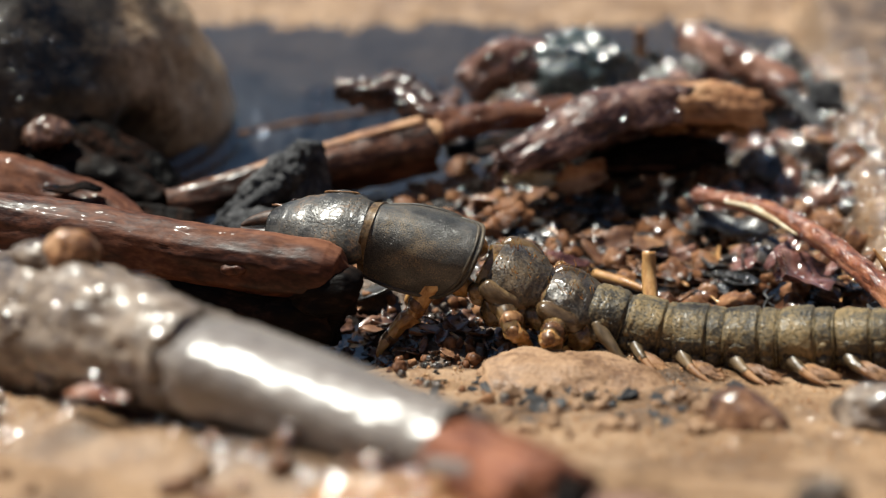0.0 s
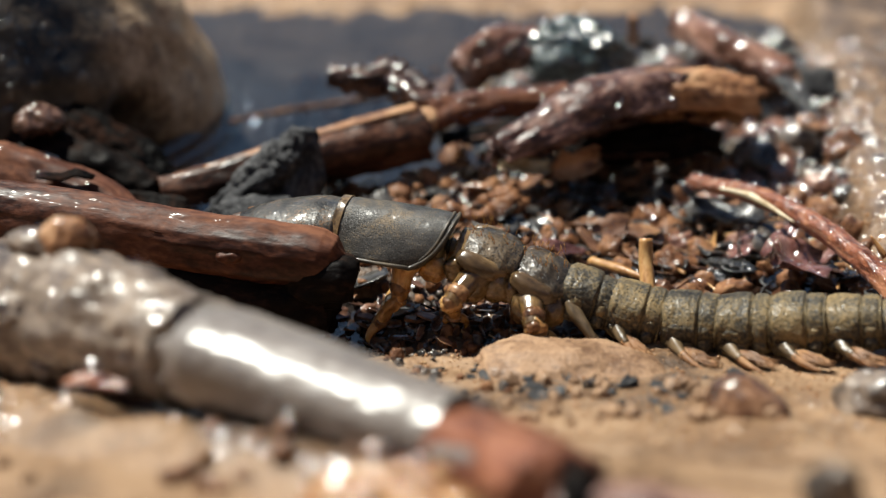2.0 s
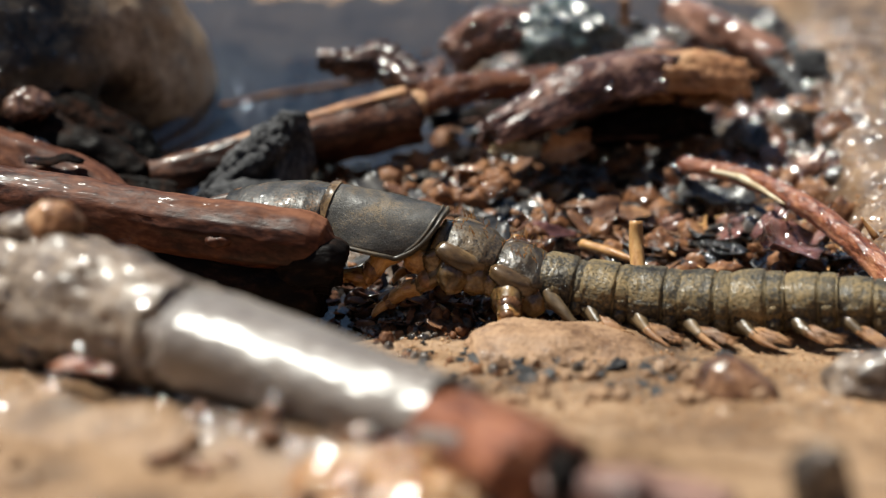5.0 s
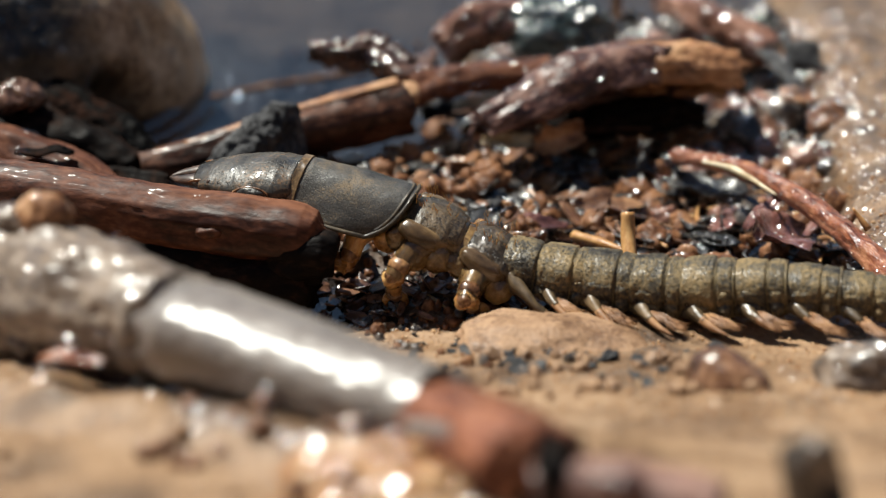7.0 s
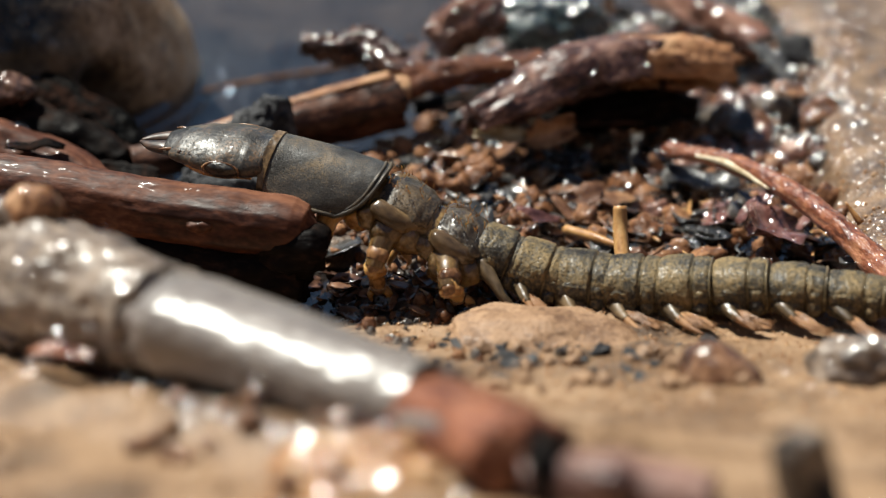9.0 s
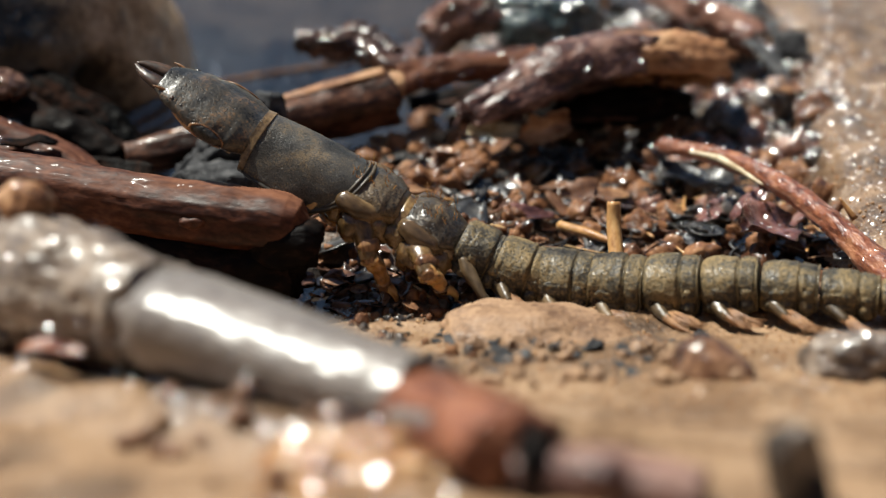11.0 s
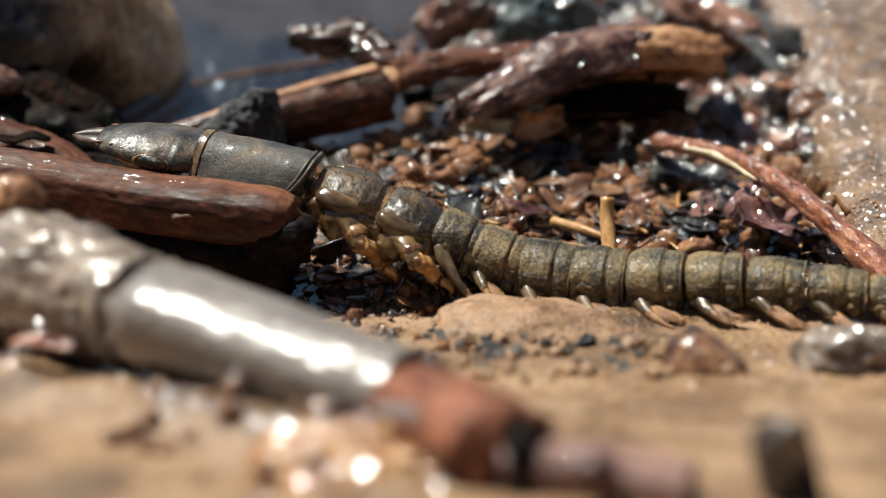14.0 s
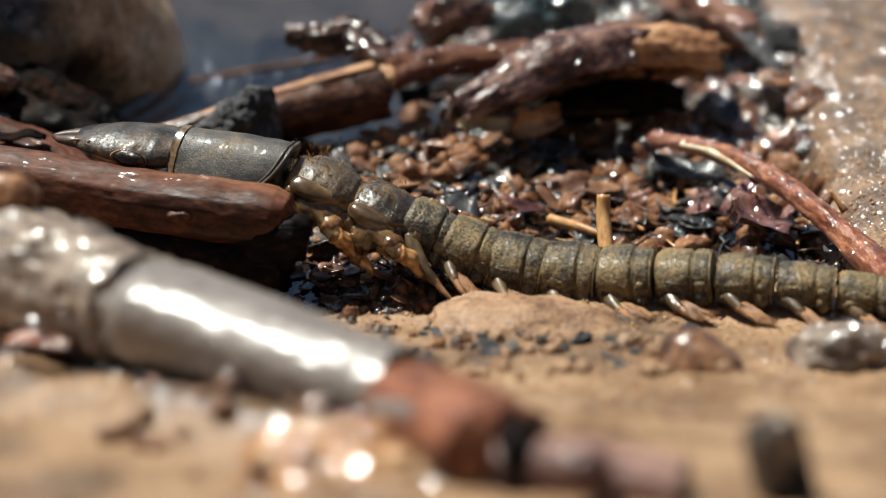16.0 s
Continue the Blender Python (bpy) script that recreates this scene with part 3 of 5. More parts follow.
jointed("charcoal_piece", [(-21.0, 12.2, -0.6), (-17.9, 14.0, 1.8), (-15.6, 15.8, 3.2), (-13.9, 17.0, 4.6)], [0.7, 1.5, 2.0, 1.3], CHARCOAL, "upright grey-black pitted charcoal wedge", "charcoal",
        [("shard", rod([Vector(p) - Vector((-13.9, 16.2, 2.0)) for p in ((-14.3, 15.0, -2.0), (-14.0, 16.0, 1.5), (-13.8, 16.6, 3.4), (-13.6, 17.2, 5.6))], [1.9, 1.9, 1.6, 1.0], 69, 0.15, 0.9, 36, 50, chip=0.4, up=(0, 1, 0)), (-13.9, 16.2, 2.0), CHARCOAL, "angular upright shard")],
        seed=11, rough=0.15, along=80, around=56, flat=0.9, chip=0.35, grainy=0.8)
stick("twig", [(-12.5, 30.1, 6.0), (-9.2, 30.1, 5.5), (-6.8, 31.4, 5.5), (-3.9, 27.4, 4.2), (-2.0, 31.9, 4.0)], [0.7, 1.3, 1.3, 1.7, 1.2], WET_BARK,
      "crooked dark wet twig end above the pool", category="twig", seed=13, rough=0.2, along=80, around=36, chip=0.5, grainy=0.8)
thing("wood_knot", lump((1.7, 1.3, 1.3), 5, 0.2, 3), WOOD, (-4.1, 24.7, 3.6), "rounded orange end of a broken twig", "wood")
stick("twig", [(-3.4, 25.4, 3.6), (0.8, 27.2, 4.0), (8.8, 29.2, 4.0)], [1.5, 1.6, 1.5], RED_BARK,
      "brown twig with a dark underside beside the log", category="twig", seed=15, rough=0.15, along=80, around=40, ridges=0.15, chip=0.3, arc=(-25, 205), thick=0.6)
stick("bark_roll", [(-1.0, 40.0, 3.0), (2.5, 40.7, 5.0), (6.5, 41.6, 5.0)], [1.6, 2.2, 1.8], PINK_BARK,
      "pinkish glistening roll of bark", category="bark", seed=17, rough=0.22, along=70, around=44, chip=0.6)
stick("twig", [(21.8, 52.7, 4.0), (25.5, 44.9, 4.0), (30.2, 39.8, 2.5)], [1.5, 1.6, 1.3], PINK_BARK,
      "pinkish brown wet twig on the debris", category="twig", seed=19, rough=0.18, along=70, around=40, chip=0.45)


def build_log():
    c = Vector((13.3, 23.6, 4.5))
    log = holder("log", c, "purple-brown rotten log with peeling bark and a hollow end", "log")
    pts = [(2.5, 18.8, 2.6), (6.5, 21.1, 3.6), (10.9, 24.2, 4.8), (16.9, 26.6, 5.0), (24.1, 26.8, 4.4)]
    part("bark", rod([Vector(p) - c for p in pts[:4] + [(18.6, 26.3, 5.0)]], [1.7, 2.4, 3.1, 3.1, 3.0], 21, 0.14, along=110, around=76, ridges=0.05, ragged=0.6, chip=0.25, arc=(4, 245), thick=0.6), PURPLE_BARK, log, "purple-brown flaking bark")
    part("bare_wood", rod([Vector(p) - c for p in ((16.4, 26.3, 5.0), (20.4, 26.6, 4.9), (24.7, 27.1, 4.4))], [2.8, 2.9, 2.3], 23, 0.14, along=60, around=60, ridges=0.05, ragged=0.9, chip=0.4, arc=(-2, 245), thick=0.7), WOOD, log, "orange bare wood")
    b = flake(5.0, 2.0, 0.15, 3, 0.6)
    b.transform(pose(*(Vector((4.8, 19.3, 1.5)) - c), 35, 10, 25))
    part("torn_fibre", b, PALE, log, "pale torn wood fibre")
    b = flake(4.6, 2.4, 0.2, 17, 0.9, 0.45, 14, 9, 0.6, 0.12)
    b.transform(pose(*(Vector((9.1, 20.8, 1.2)) - c), 60, -10, 20))
    part("bark_flap", b, WOOD, log, "orange flap of inner bark")


build_log()
husk = lump((5.4, 4.2, 3.9), 8, 0.24, 5)
for v in husk.verts:
    v.co *= 1 + 0.02 * math.sin(v.co.x * 2.2 + v.co.z * 1.2 + v.co.y) - 0.05 * math.exp(-((v.co.x - 1 + 0.4 * v.co.z) / 0.5) ** 2)
thing("seed_husk", husk, TEAL_HUSK, (10.3, 42.2, 3.6), "dark teal ridged husk lying on the debris", "husk", rot=(10, 14, 0))


def build_red_twig():
    pts = [(18.5, 18.0, 0.8), (22.9, 13.2, 1.6), (26.6, 6.5, 1.8), (29.1, 0.0, 1.4), (31.5, -7.2, 0.8), (33.1, -14.4, 0.6)]
    c = Vector(pts[2])
    tw = holder("red_twig", c, "glistening red-brown twig with a pale stripe", "twig")
    part("stem", rod([Vector(p) - c for p in pts], [0.6, 0.72, 0.8, 0.9, 1.0, 1.0], 25, 0.10, along=130, around=28, chip=0.14), RED_TWIG, tw)
    part("stripe", rod([Vector(p) - c for p in ((20.3, 13.5, 2.0), (22.5, 10.8, 2.3), (24.9, 6.3, 2.1))], [0.12, 0.3, 0.1], 2, 0.2, around=8, along=20), PALE, tw, "pale peeled stripe")
    part("thorn", rod([Vector(p) - c for p in ((30.7, 1.0, 1.6), (29.6, 1.7, 3.0))], [0.3, 0.08], 2, 0.1, around=8, along=8), STRAW, tw, "orange thorn")


build_red_twig()
stick("straw", [(13.1, -1.5, -0.6), (13.0, 0.5, 1.2), (13.0, 1.4, 2.8)], [0.55, 0.55, 0.5], STRAW, "short yellow upright piece of straw", category="straw", seed=2, rough=0.06, along=14, around=14)
stick("straw", [(9.5, 7.2, -1.6), (11.5, 5.2, -1.4), (13.3, 3.1, -1.2)], [0.35, 0.4, 0.2], STRAW, "pale yellow sliver of straw lying flat", category="straw", seed=3, rough=0.1, along=14, around=10)



def piece(name, at, size, material, label, category, rot, seed, thick=0.15, curl=0.3, tip=0.5, wave=0.1):
    return thing(name, flake(size[0], size[1], thick, seed, curl, tip, 16, 9, 0.3, wave), material, at, label, category, rot=rot)


# Two black strips placed where shade falls, under the log and the twig.
jointed("bark_or_shade_strip", [(8.2, 26.3, 0.0), (13.7, 27.2, 0.6), (18.3, 27.9, 0.9), (22.4, 28.7, 0.6)], [1.3, 2.1, 2.0, 1.0], DARK_BARK_SHADE, "flat black strip standing for the shade under the log", "bark", [("splinter", strip([(9.0, 24.6, 0.2), (13.0, 24.9, 0.5), (17.5, 25.6, 0.3)], [0.2, 0.4, 0.15], 81), (9.0, 24.6, 0.2), BRANCH_BARK, "thin brown splinter")], seed=43, rough=0.25, flat=0.8, along=60, around=36, chip=0.5)
jointed("bark_or_shade_strip", [(-2.5, 29.0, 0.5), (3.3, 29.8, 1.0), (10.8, 28.4, 1.5)], [0.9, 1.3, 0.8], DARK_BARK_SHADE, "black strip standing for the shade beneath the twig", "bark", [("splinter", strip([(-1.5, 27.8, 0.6), (2.5, 28.2, 1.1), (6.5, 27.4, 1.2)], [0.15, 0.3, 0.12], 83), (-1.5, 27.8, 0.6), BRANCH_BARK, "thin brown splinter")], seed=44, rough=0.2, flat=0.6, along=50, around=28, chip=0.2)
piece("stone_chip", (33.3, 39.6, 2.4), (3.6, 3.2), CHARCOAL, "blue-grey angular wet stone chip", "chip", (48, 6, 12), 3, 1.0, 0.0, 0.15, 0.02)
stick("leaf_strip", [(29.1, 39.9, 3.2), (30.6, 35.7, 2.6), (31.6, 31.7, 1.4)], [0.7, 1.0, 0.5], CHARCOAL, "blue-black curved leaf strip", category="leaf", seed=45, rough=0.1, flat=0.4, along=30, around=18)
piece("wood_chip", (31.2, 30.9, 1.4), (3.6, 2.2), WOOD, "tan wet wood chip", "chip", (20, 10, 25), 5, 0.5)
stick("straw", [(16.7, 50.1, 3.0), (16.5, 49.8, 6.0)], [0.55, 0.5], WOOD, "short orange splinter standing in debris", category="straw", seed=46, rough=0.1, along=10, around=12)
piece("leaf", (2.7, 30.3, 0.0), (6.0, 2.0), DARK_LEAF, "blue-black wet leaf under the twig", "leaf", (15, 0, 12), 7)
piece("leaf", (25.1, 4.1, -0.2), (6.2, 5.0), RED_LEAF, "red-brown translucent wet leaf", "leaf", (18, 12, 40), 9, 0.12, 0.35, 0.8)
piece("leaf", (24.3, 7.3, 0.4), (4.6, 1.3), RED_LEAF, "narrow red-brown wet leaf", "leaf", (10, -24, 38), 10, 0.2)
piece("leaf", (3.9, 16.2, -1.2), (6.4, 1.5), BROWN_LEAF, "tan wet leaf strip on the silt", "leaf", (12, -8, 28), 11)
piece("leaf", (6.5, 9.0, -1.4), (5.4, 1.6), RED_LEAF, "dark red wet leaf strip", "leaf", (14, 4, -6), 13)
piece("wood_chip", (-4.3, 22.9, -1.0), (3.4, 1.7), WOOD, "yellow-brown wet wood chip", "chip", (10, 5, -14), 15, 0.4)
piece("leaf", (21.2, 15.7, -1.0), (6.5, 3.2), DARK_LEAF, "black wet leaf with a film of water", "leaf", (8, 0, -20), 17)
piece("leaf", (16.3, 19.3, -0.4), (3.2, 2.2), CHARCOAL, "blue-black curled leaf standing on edge", "leaf", (62, 10, 70), 19, 0.12, 0.8)
piece("leaf", (-1.1, 18.5, -1.2), (6.5, 3.6), DARK_LEAF, "black wet leaf lying on the silt", "leaf", (9, 5, 10), 21)
piece("leaf", (9.6, 19.9, -1.0), (5.5, 2.8), DARK_LEAF, "black wet leaf lying on the silt", "leaf", (10, -6, -15), 22)
piece("leaf", (-25.3, 12.7, 0.6), (5.5, 2.6), DARK_BARK_SHADE, "black torn leaf beside the bark", "leaf", (30, 5, -12), 23)
thing("charcoal_piece", lump((3.2, 2.0, 1.8), 26, 0.3, 4, square=0.4), CHARCOAL, (-17.0, 11.3, -0.0), "pitted black charcoal piece in the hollow", "charcoal")
stick("plant_stem", [(-24.0, 40.1, -2.1), (-17.4, 44.5, -2.1), (-10.4, 48.0, -2.1), (-3.7, 52.8, -2.0)], [0.18, 0.2, 0.16, 0.12], WOOD, "thin yellow stem floating on the pool", category="plant stem", seed=47, rough=0.1, along=40, around=8)

# ---- foreground ----
fore_c = Vector((-8.3, -35.3, 10.0))


def build_fore_branch():
    br = holder("bark_tube", fore_c, "smooth grey-brown wet bark tube with a broken red end", "bark")
    lean = (0, 0.46, 1)
    part("tube", rod([Vector(p) - fore_c for p in ((-14.2, -31.0, 9.9), (-13.0, -31.8, 9.95), (-11.2, -33.0, 10.0), (-7.6, -35.4, 10.0), (-3.8, -37.9, 9.9), (-0.6, -39.8, 9.9))], [4.0, 4.2, 4.0, 3.75, 3.5, 3.3], 31, 0.035, flat=0.70, along=110, around=72, knots=0.3, chip=0.07, grainy=0.6, up=lean, ragged=0.5), GREY_BARK, br)
    part("broken_end", rod([Vector(p) - fore_c for p in ((-2.4, -38.6, 9.4), (0.8, -42.6, 10.6), (3.6, -48.4, 12.4))], [2.7, 2.9, 2.6], 33, 0.08, flat=0.72, along=50, around=40, chip=0.15, up=lean, ragged=0.5), ORANGE_BARK, br, "splintered red-brown end")
    # Glossy lip of bark, added for the glint beside the broken end.
    part("bark_lip", rod([Vector(p) - fore_c for p in ((-3.0, -41.0, 10.0), (-0.6, -44.0, 11.6), (1.6, -47.2, 12.6))], [0.5, 0.85, 0.8, 0.5], 35, 0.12, flat=0.7, along=40, around=24, chip=0.1), GREY_BARK, br, "glossy grey lip of bark added for the glint")
    # A solid near-black lump stands for the shade inside the broken end.
    part("hollow", moved(lump((1.0, 2.2, 1.8), 57, 0.25, 4), pose(*(Vector((4.5, -48.7, 11.9)) - fore_c), 0, 0, -12)), DARK_BARK_SHADE, br, "black lump standing for the shade inside the broken end")


build_fore_branch()


def build_bark_lump():
    c = Vector((-24.0, -22.0, 6.0))
    lumpy = holder("bark_lump", c, "lumpy grey-brown wet bark with a dark node", "bark")
    part("bark", rod([Vector(p) - c for p in ((-33.0, -15.0, 5.2), (-29.6, -18.0, 6.2), (-24.3, -22.0, 7.7), (-20.1, -26.0, 9.2), (-14.9, -30.3, 9.7))], [5.0, 5.0, 4.9, 4.5, 3.8], 37, 0.14, flat=0.85, along=100, around=64, chip=0.45, grainy=0.5, up=(0, 0.4, 1)), LUMPY_BARK, lumpy)
    part("node", moved(lump((0.7, 3.0, 2.4), 51, 0.15, 4), pose(*(Vector((-14.7, -30.5, 9.7)) - c), 0, 0, 30)), DARK_BARK_SHADE, lumpy, "dark brown crease")
    for k, (p, q) in enumerate((((-22.2, -27.6, 11.0), (1.5, 1.2, 1.0)), ((-19.6, -29.2, 10.6), (1.3, 1.1, 0.9)), ((-26.2, -25.0, 9.6), (1.6, 1.3, 1.1)), ((-24.0, -26.4, 6.6), (1.4, 1.2, 1.0)), ((-20.6, -27.6, 12.3), (1.2, 1.2, 0.9)), ((-25.6, -20.8, 12.0), (1.7, 1.4, 1.0)))):
        part("knob", moved(lump(q, 53 + k, 0.3, 4), pose(*(Vector(p) - c))), LUMPY_BARK, lumpy)


build_bark_lump()
jointed("bark_or_shade_strip", [(-29.6, -19.3, 3.2), (-22.8, -25.5, 5.0), (-17.2, -29.7, 5.9)], [1.7, 1.9, 1.4], RED_BARK, "red-brown strip of bark under the grey bark", "bark",
        [("flake", flake(3.6, 1.3, 0.3, 73, 0.4), (-20.3, -32.4, 8.9), ORANGE_BARK, "lifted orange flake")], seed=39, rough=0.2, along=40, around=28, chip=0.3)


def build_sand_clump(at, dims, material, label, seed):
    c = holder("sand_clump", at, label, "sand clump")
    part("clump", lump(dims, seed, 0.3, 4), material, c)
    r = random.Random(seed)
    for k in range(14):
        a, d = r.uniform(0, 6.28), r.uniform(0.2, 0.85)
        q = r.uniform(0.3, 0.7)
        p = (math.cos(a) * d * dims[0], math.sin(a) * d * dims[1], math.sqrt(1 - d * d) * dims[2] * 0.95)
        part("grain", moved(lump((q, q * 0.85, q * 0.7), seed + k, 0.35, 2), pose(*p)), (material, GRIT, AMBER_GRIT)[k % 3], c)


build_sand_clump((-3.7, -46.9, 10.3), (4.6, 3.2, 1.5), AMBER_GRIT, "wet amber clump of coarse sand", 22)
build_sand_clump((-2.6, -41.0, 8.9), (2.6, 2.0, 1.4), RED_TWIG, "bright orange-red wet clump of grit", 24)
thing("pebble", lump((1.6, 1.4, 1.3), 2, 0.2, 4), WOOD, (-23.6, -22.6, 13.1), "round orange wet pebble on the bark", "pebble")
thing("stone", lump((6.6, 4.6, 2.0), 14, 0.2, 5, 0.8), STONE_ORANGE, (6.8, -14.6, -0.3), "low orange sandstone hump on the shelf", "stone", rot=(0, 4, -8))
thing("pebble", lump((2.5, 1.8, 1.7), 16, 0.14, 4), BROWN_LEAF, (15.9, -26.4, 4.3), "rounded glossy brown pebble", "pebble", rot=(0, 12, -25))
thing("pebble", lump((2.8, 2.2, 1.8), 18, 0.35, 4), LUMPY_BARK, (24.2, -25.2, 4.2), "wet brown and grey glistening pebble", "pebble")
jointed("branch", [(3.6, -49.0, 11.1), (7.2, -49.5, 11.5), (11.4, -51.2, 11.7)], [1.6, 1.8, 1.5], PURPLE_BARK, "purple-brown branch half sunk in sand", "stick",
        [("knot", lump((1.0, 0.8, 0.7), 71, 0.25, 3), (7.2, -51.7, 13.3), PURPLE_BARK, "")], seed=35, rough=0.12)
slab = holder("charcoal_piece", (15.5, -50.3, 12.5), "small upright dark slab of charcoal", "charcoal")
part("slab", moved(lump((1.3, 0.7, 2.4), 20, 0.2, 4, square=0.5), pose(0, 0, 0, 0, -16, 10)), DARK_GRIT, slab)
part("splinter", moved(lump((0.5, 0.4, 1.3), 75, 0.25, 3, square=0.5), pose(0.9, -0.5, -0.8, 0, -24, 30)), CHARCOAL, slab, "black splinter at its foot")

# ---- litter in the hollow ----


def scatter_fragments(count, box, material, size, name, label, group, seed, lift=0.0):
    """Loose leaf and bark fragments as things of their own inside box (x0, x1, y0, y1)."""
    r = random.Random(seed)
    shapes = [finish(name, flake(1.0, r.uniform(0.35, 0.8), 0.09, seed + k, r.uniform(0.1, 0.6), r.uniform(0.3, 0.8), 9, 5, 0.35, 0.14), material) for k in range(5)]
    for k in range(count):
        x, y = r.uniform(box[0], box[1]), r.uniform(box[2], box[3])
        while box[2] > -12 and shelf(x, y) > 0.75:
            x, y = r.uniform(box[0], box[1]), r.uniform(box[2], box[3])
        s = r.uniform(*size)
        ob = new(name, shapes[k % 5])
        z = max(ground(x, y), WATER_Z - 0.3) + 0.12 * s + lift
        ob.matrix_world = pose(x * MM, y * MM, z * MM, r.uniform(-28, 28), r.uniform(-28, 28), r.uniform(0, 360)) @ Matrix.Diagonal((s, s, s, 1))
        tagged(ob, label, "leaf fragment" if "leaf" in name else "chip", group)


def scatter_crumbs(count, box, material, size, name, label, group, seed, dry=False):
    r = random.Random(seed)
    shapes = [finish(name, lump((1, r.uniform(0.6, 1), r.uniform(0.5, 0.9)), seed + k, 0.34, 3, 0.9, square=0.3), material) for k in range(6)]
    for k in range(count):
        x, y = r.uniform(box[0], box[1]), r.uniform(box[2], box[3])
        while shelf(x, y) > 0.75 and not dry:
            x, y = r.uniform(box[0], box[1]), r.uniform(box[2], box[3])
        s = size[0] + (size[1] - size[0]) * r.random() ** 2
        ob = new(name, shapes[k % 6])
        z = max(ground(x, y), WATER_Z - 0.6) + 0.35 * s
        ob.matrix_world = pose(x * MM, y * MM, z * MM, r.uniform(0, 60), r.uniform(0, 60), r.uniform(0, 360)) @ Matrix.Diagonal((s, s, s, 1))
        tagged(ob, label, "pebble", group)


def grit_field(name, count, inside, size, material, label, seed):
    """Uncounted fine grains as one mesh."""
    r = random.Random(seed)
    base = []
    for k in range(4):
        b = lump((1, 0.8, 0.7), seed + k, 0.4, 1)
        base.append(([v.co.copy() for v in b.verts], [[v.index for v in f.verts] for f in b.faces]))
        b.free()
    verts, faces, grains = [], [], []
    made = 0
    while made < count:
        x, y = inside(r)
        if x is None:
            continue
        s = size[0] + (size[1] - size[0]) * r.random() ** 3
        m = Euler((r.uniform(0, 6), r.uniform(0, 6), r.uniform(0, 6))).to_matrix() * s
        c = Vector((x, y, ground(x, y) + 0.25 * s))
        vs, fs = base[made % 4]
        o = len(verts)
        for v in vs:
            p = m @ v + c
            verts.append(p * MM)
            grains.extend(p + Vector((made * 1.7 % 97, 0, 0)))
        faces.extend([[i + o for i in f] for f in fs])
        made += 1
    me = bpy.data.meshes.new(name)
    me.from_pydata(verts, [], faces)
    g = me.attributes.new("grain", "FLOAT_VECTOR", "POINT")
    g.data.foreach_set("vector", np.array(grains, dtype=np.float32))
    me.materials.append(material)
    me.polygons.foreach_set("use_smooth", np.ones(len(me.polygons), dtype=bool))
    return tagged(new(name, me), label, "gravel", kind="stuff")


def in_hollow(r):
    x, y = r.uniform(-18, 36), r.uniform(-10, 58)
    return (x, y) if shelf(x, y) < 0.6 and ground(x, y) > -5.5 else (None, None)


def on_shelf(r):
    x, y = r.uniform(-28, 40), r.uniform(-34, 45)
    return (x, y) if shelf(x, y) > 0.5 else (None, None)


grit_field("gravel", 5200, in_hollow, (0.15, 0.7), GRIT, "loose red-brown wet gravel in the hollow", 41)
grit_field("gravel", 2200, in_hollow, (0.15, 0.6), DARK_GRIT, "black wet grit and rotten crumbs", 51)
grit_field("sand", 5000, on_shelf, (0.05, 0.22), AMBER_GRIT, "coarse orange sand grains on the sandstone", 61)

scatter_crumbs(60, (0, 12, -4, 14), GRIT, (0.4, 1.3), "soil_crumb", "orange-brown damp soil crumb", "soil crumbs", 71)
scatter_fragments(40, (-14, 1, 2, 23), BROWN_LEAF, (1.0, 3.2), "leaf_fragment", "brown rotten wet leaf fragment", "rotten leaf fragments", 157, 0.2)
scatter_fragments(26, (-14, 1, 2, 20), DARK_LEAF, (1.0, 3.6), "leaf_fragment", "black rotten wet leaf fragment", "rotten leaf fragments", 159, 0.2)
scatter_crumbs(60, (-10, 20, 2, 22), GRIT, (0.4, 1.25), "soil_crumb", "orange-brown damp soil crumb", "soil crumbs", 103)
scatter_crumbs(70, (12, 33, -4, 24), GRIT, (0.4, 1.6), "soil_crumb", "orange-brown damp soil crumb", "soil crumbs", 73)
scatter_crumbs(50, (-2, 15, 9, 34), GRIT, (0.5, 1.7), "soil_crumb", "orange-brown damp soil crumb", "soil crumbs", 83)
scatter_fragments(26, (-2, 15, 9, 34), BROWN_LEAF, (1.2, 4.0), "leaf_fragment", "brown rotten wet leaf fragment", "rotten leaf fragments", 85, 0.4)
scatter_crumbs(30, (8, 21, 12, 25), GRIT, (0.5, 1.5), "soil_crumb", "orange-brown damp soil crumb", "soil crumbs", 87)
scatter_crumbs(30, (18, 33, 18, 34), GRIT, (0.5, 1.6), "soil_crumb", "orange-brown damp soil crumb", "soil crumbs", 89)
scatter_crumbs(26, (20, 32, 20, 36), PINK_BARK, (0.8, 2.0), "bark_crumb", "pink-brown wet crumb of bark", "bark crumbs", 93)
scatter_crumbs(36, (17, 33, 10, 34), PINK_BARK, (0.5, 1.4), "bark_crumb", "pink-brown wet crumb of bark", "bark crumbs", 77)
scatter_fragments(9, (16, 29, 5, 22), RED_LEAF, (1.5, 4.2), "leaf_fragment", "red-brown wet leaf fragment", "rotten leaf fragments", 79, 0.2)
scatter_crumbs(60, (2, 18, -30, -17), STONE_ORANGE, (0.2, 0.7), "sand_crumb", "orange sandstone crumb on the shelf", "sand crumbs", 75, True)
scatter_crumbs(50, (22, 34, 8, 52), DARK_GRIT, (0.5, 1.8), "pebble", "dark wet glistening pebble among debris", "debris pebbles", 81)
scatter_crumbs(45, (-4, 30, 36, 62), DARK_GRIT, (0.6, 2.0), "pebble", "dark wet glistening pebble among debris", "debris pebbles", 91)
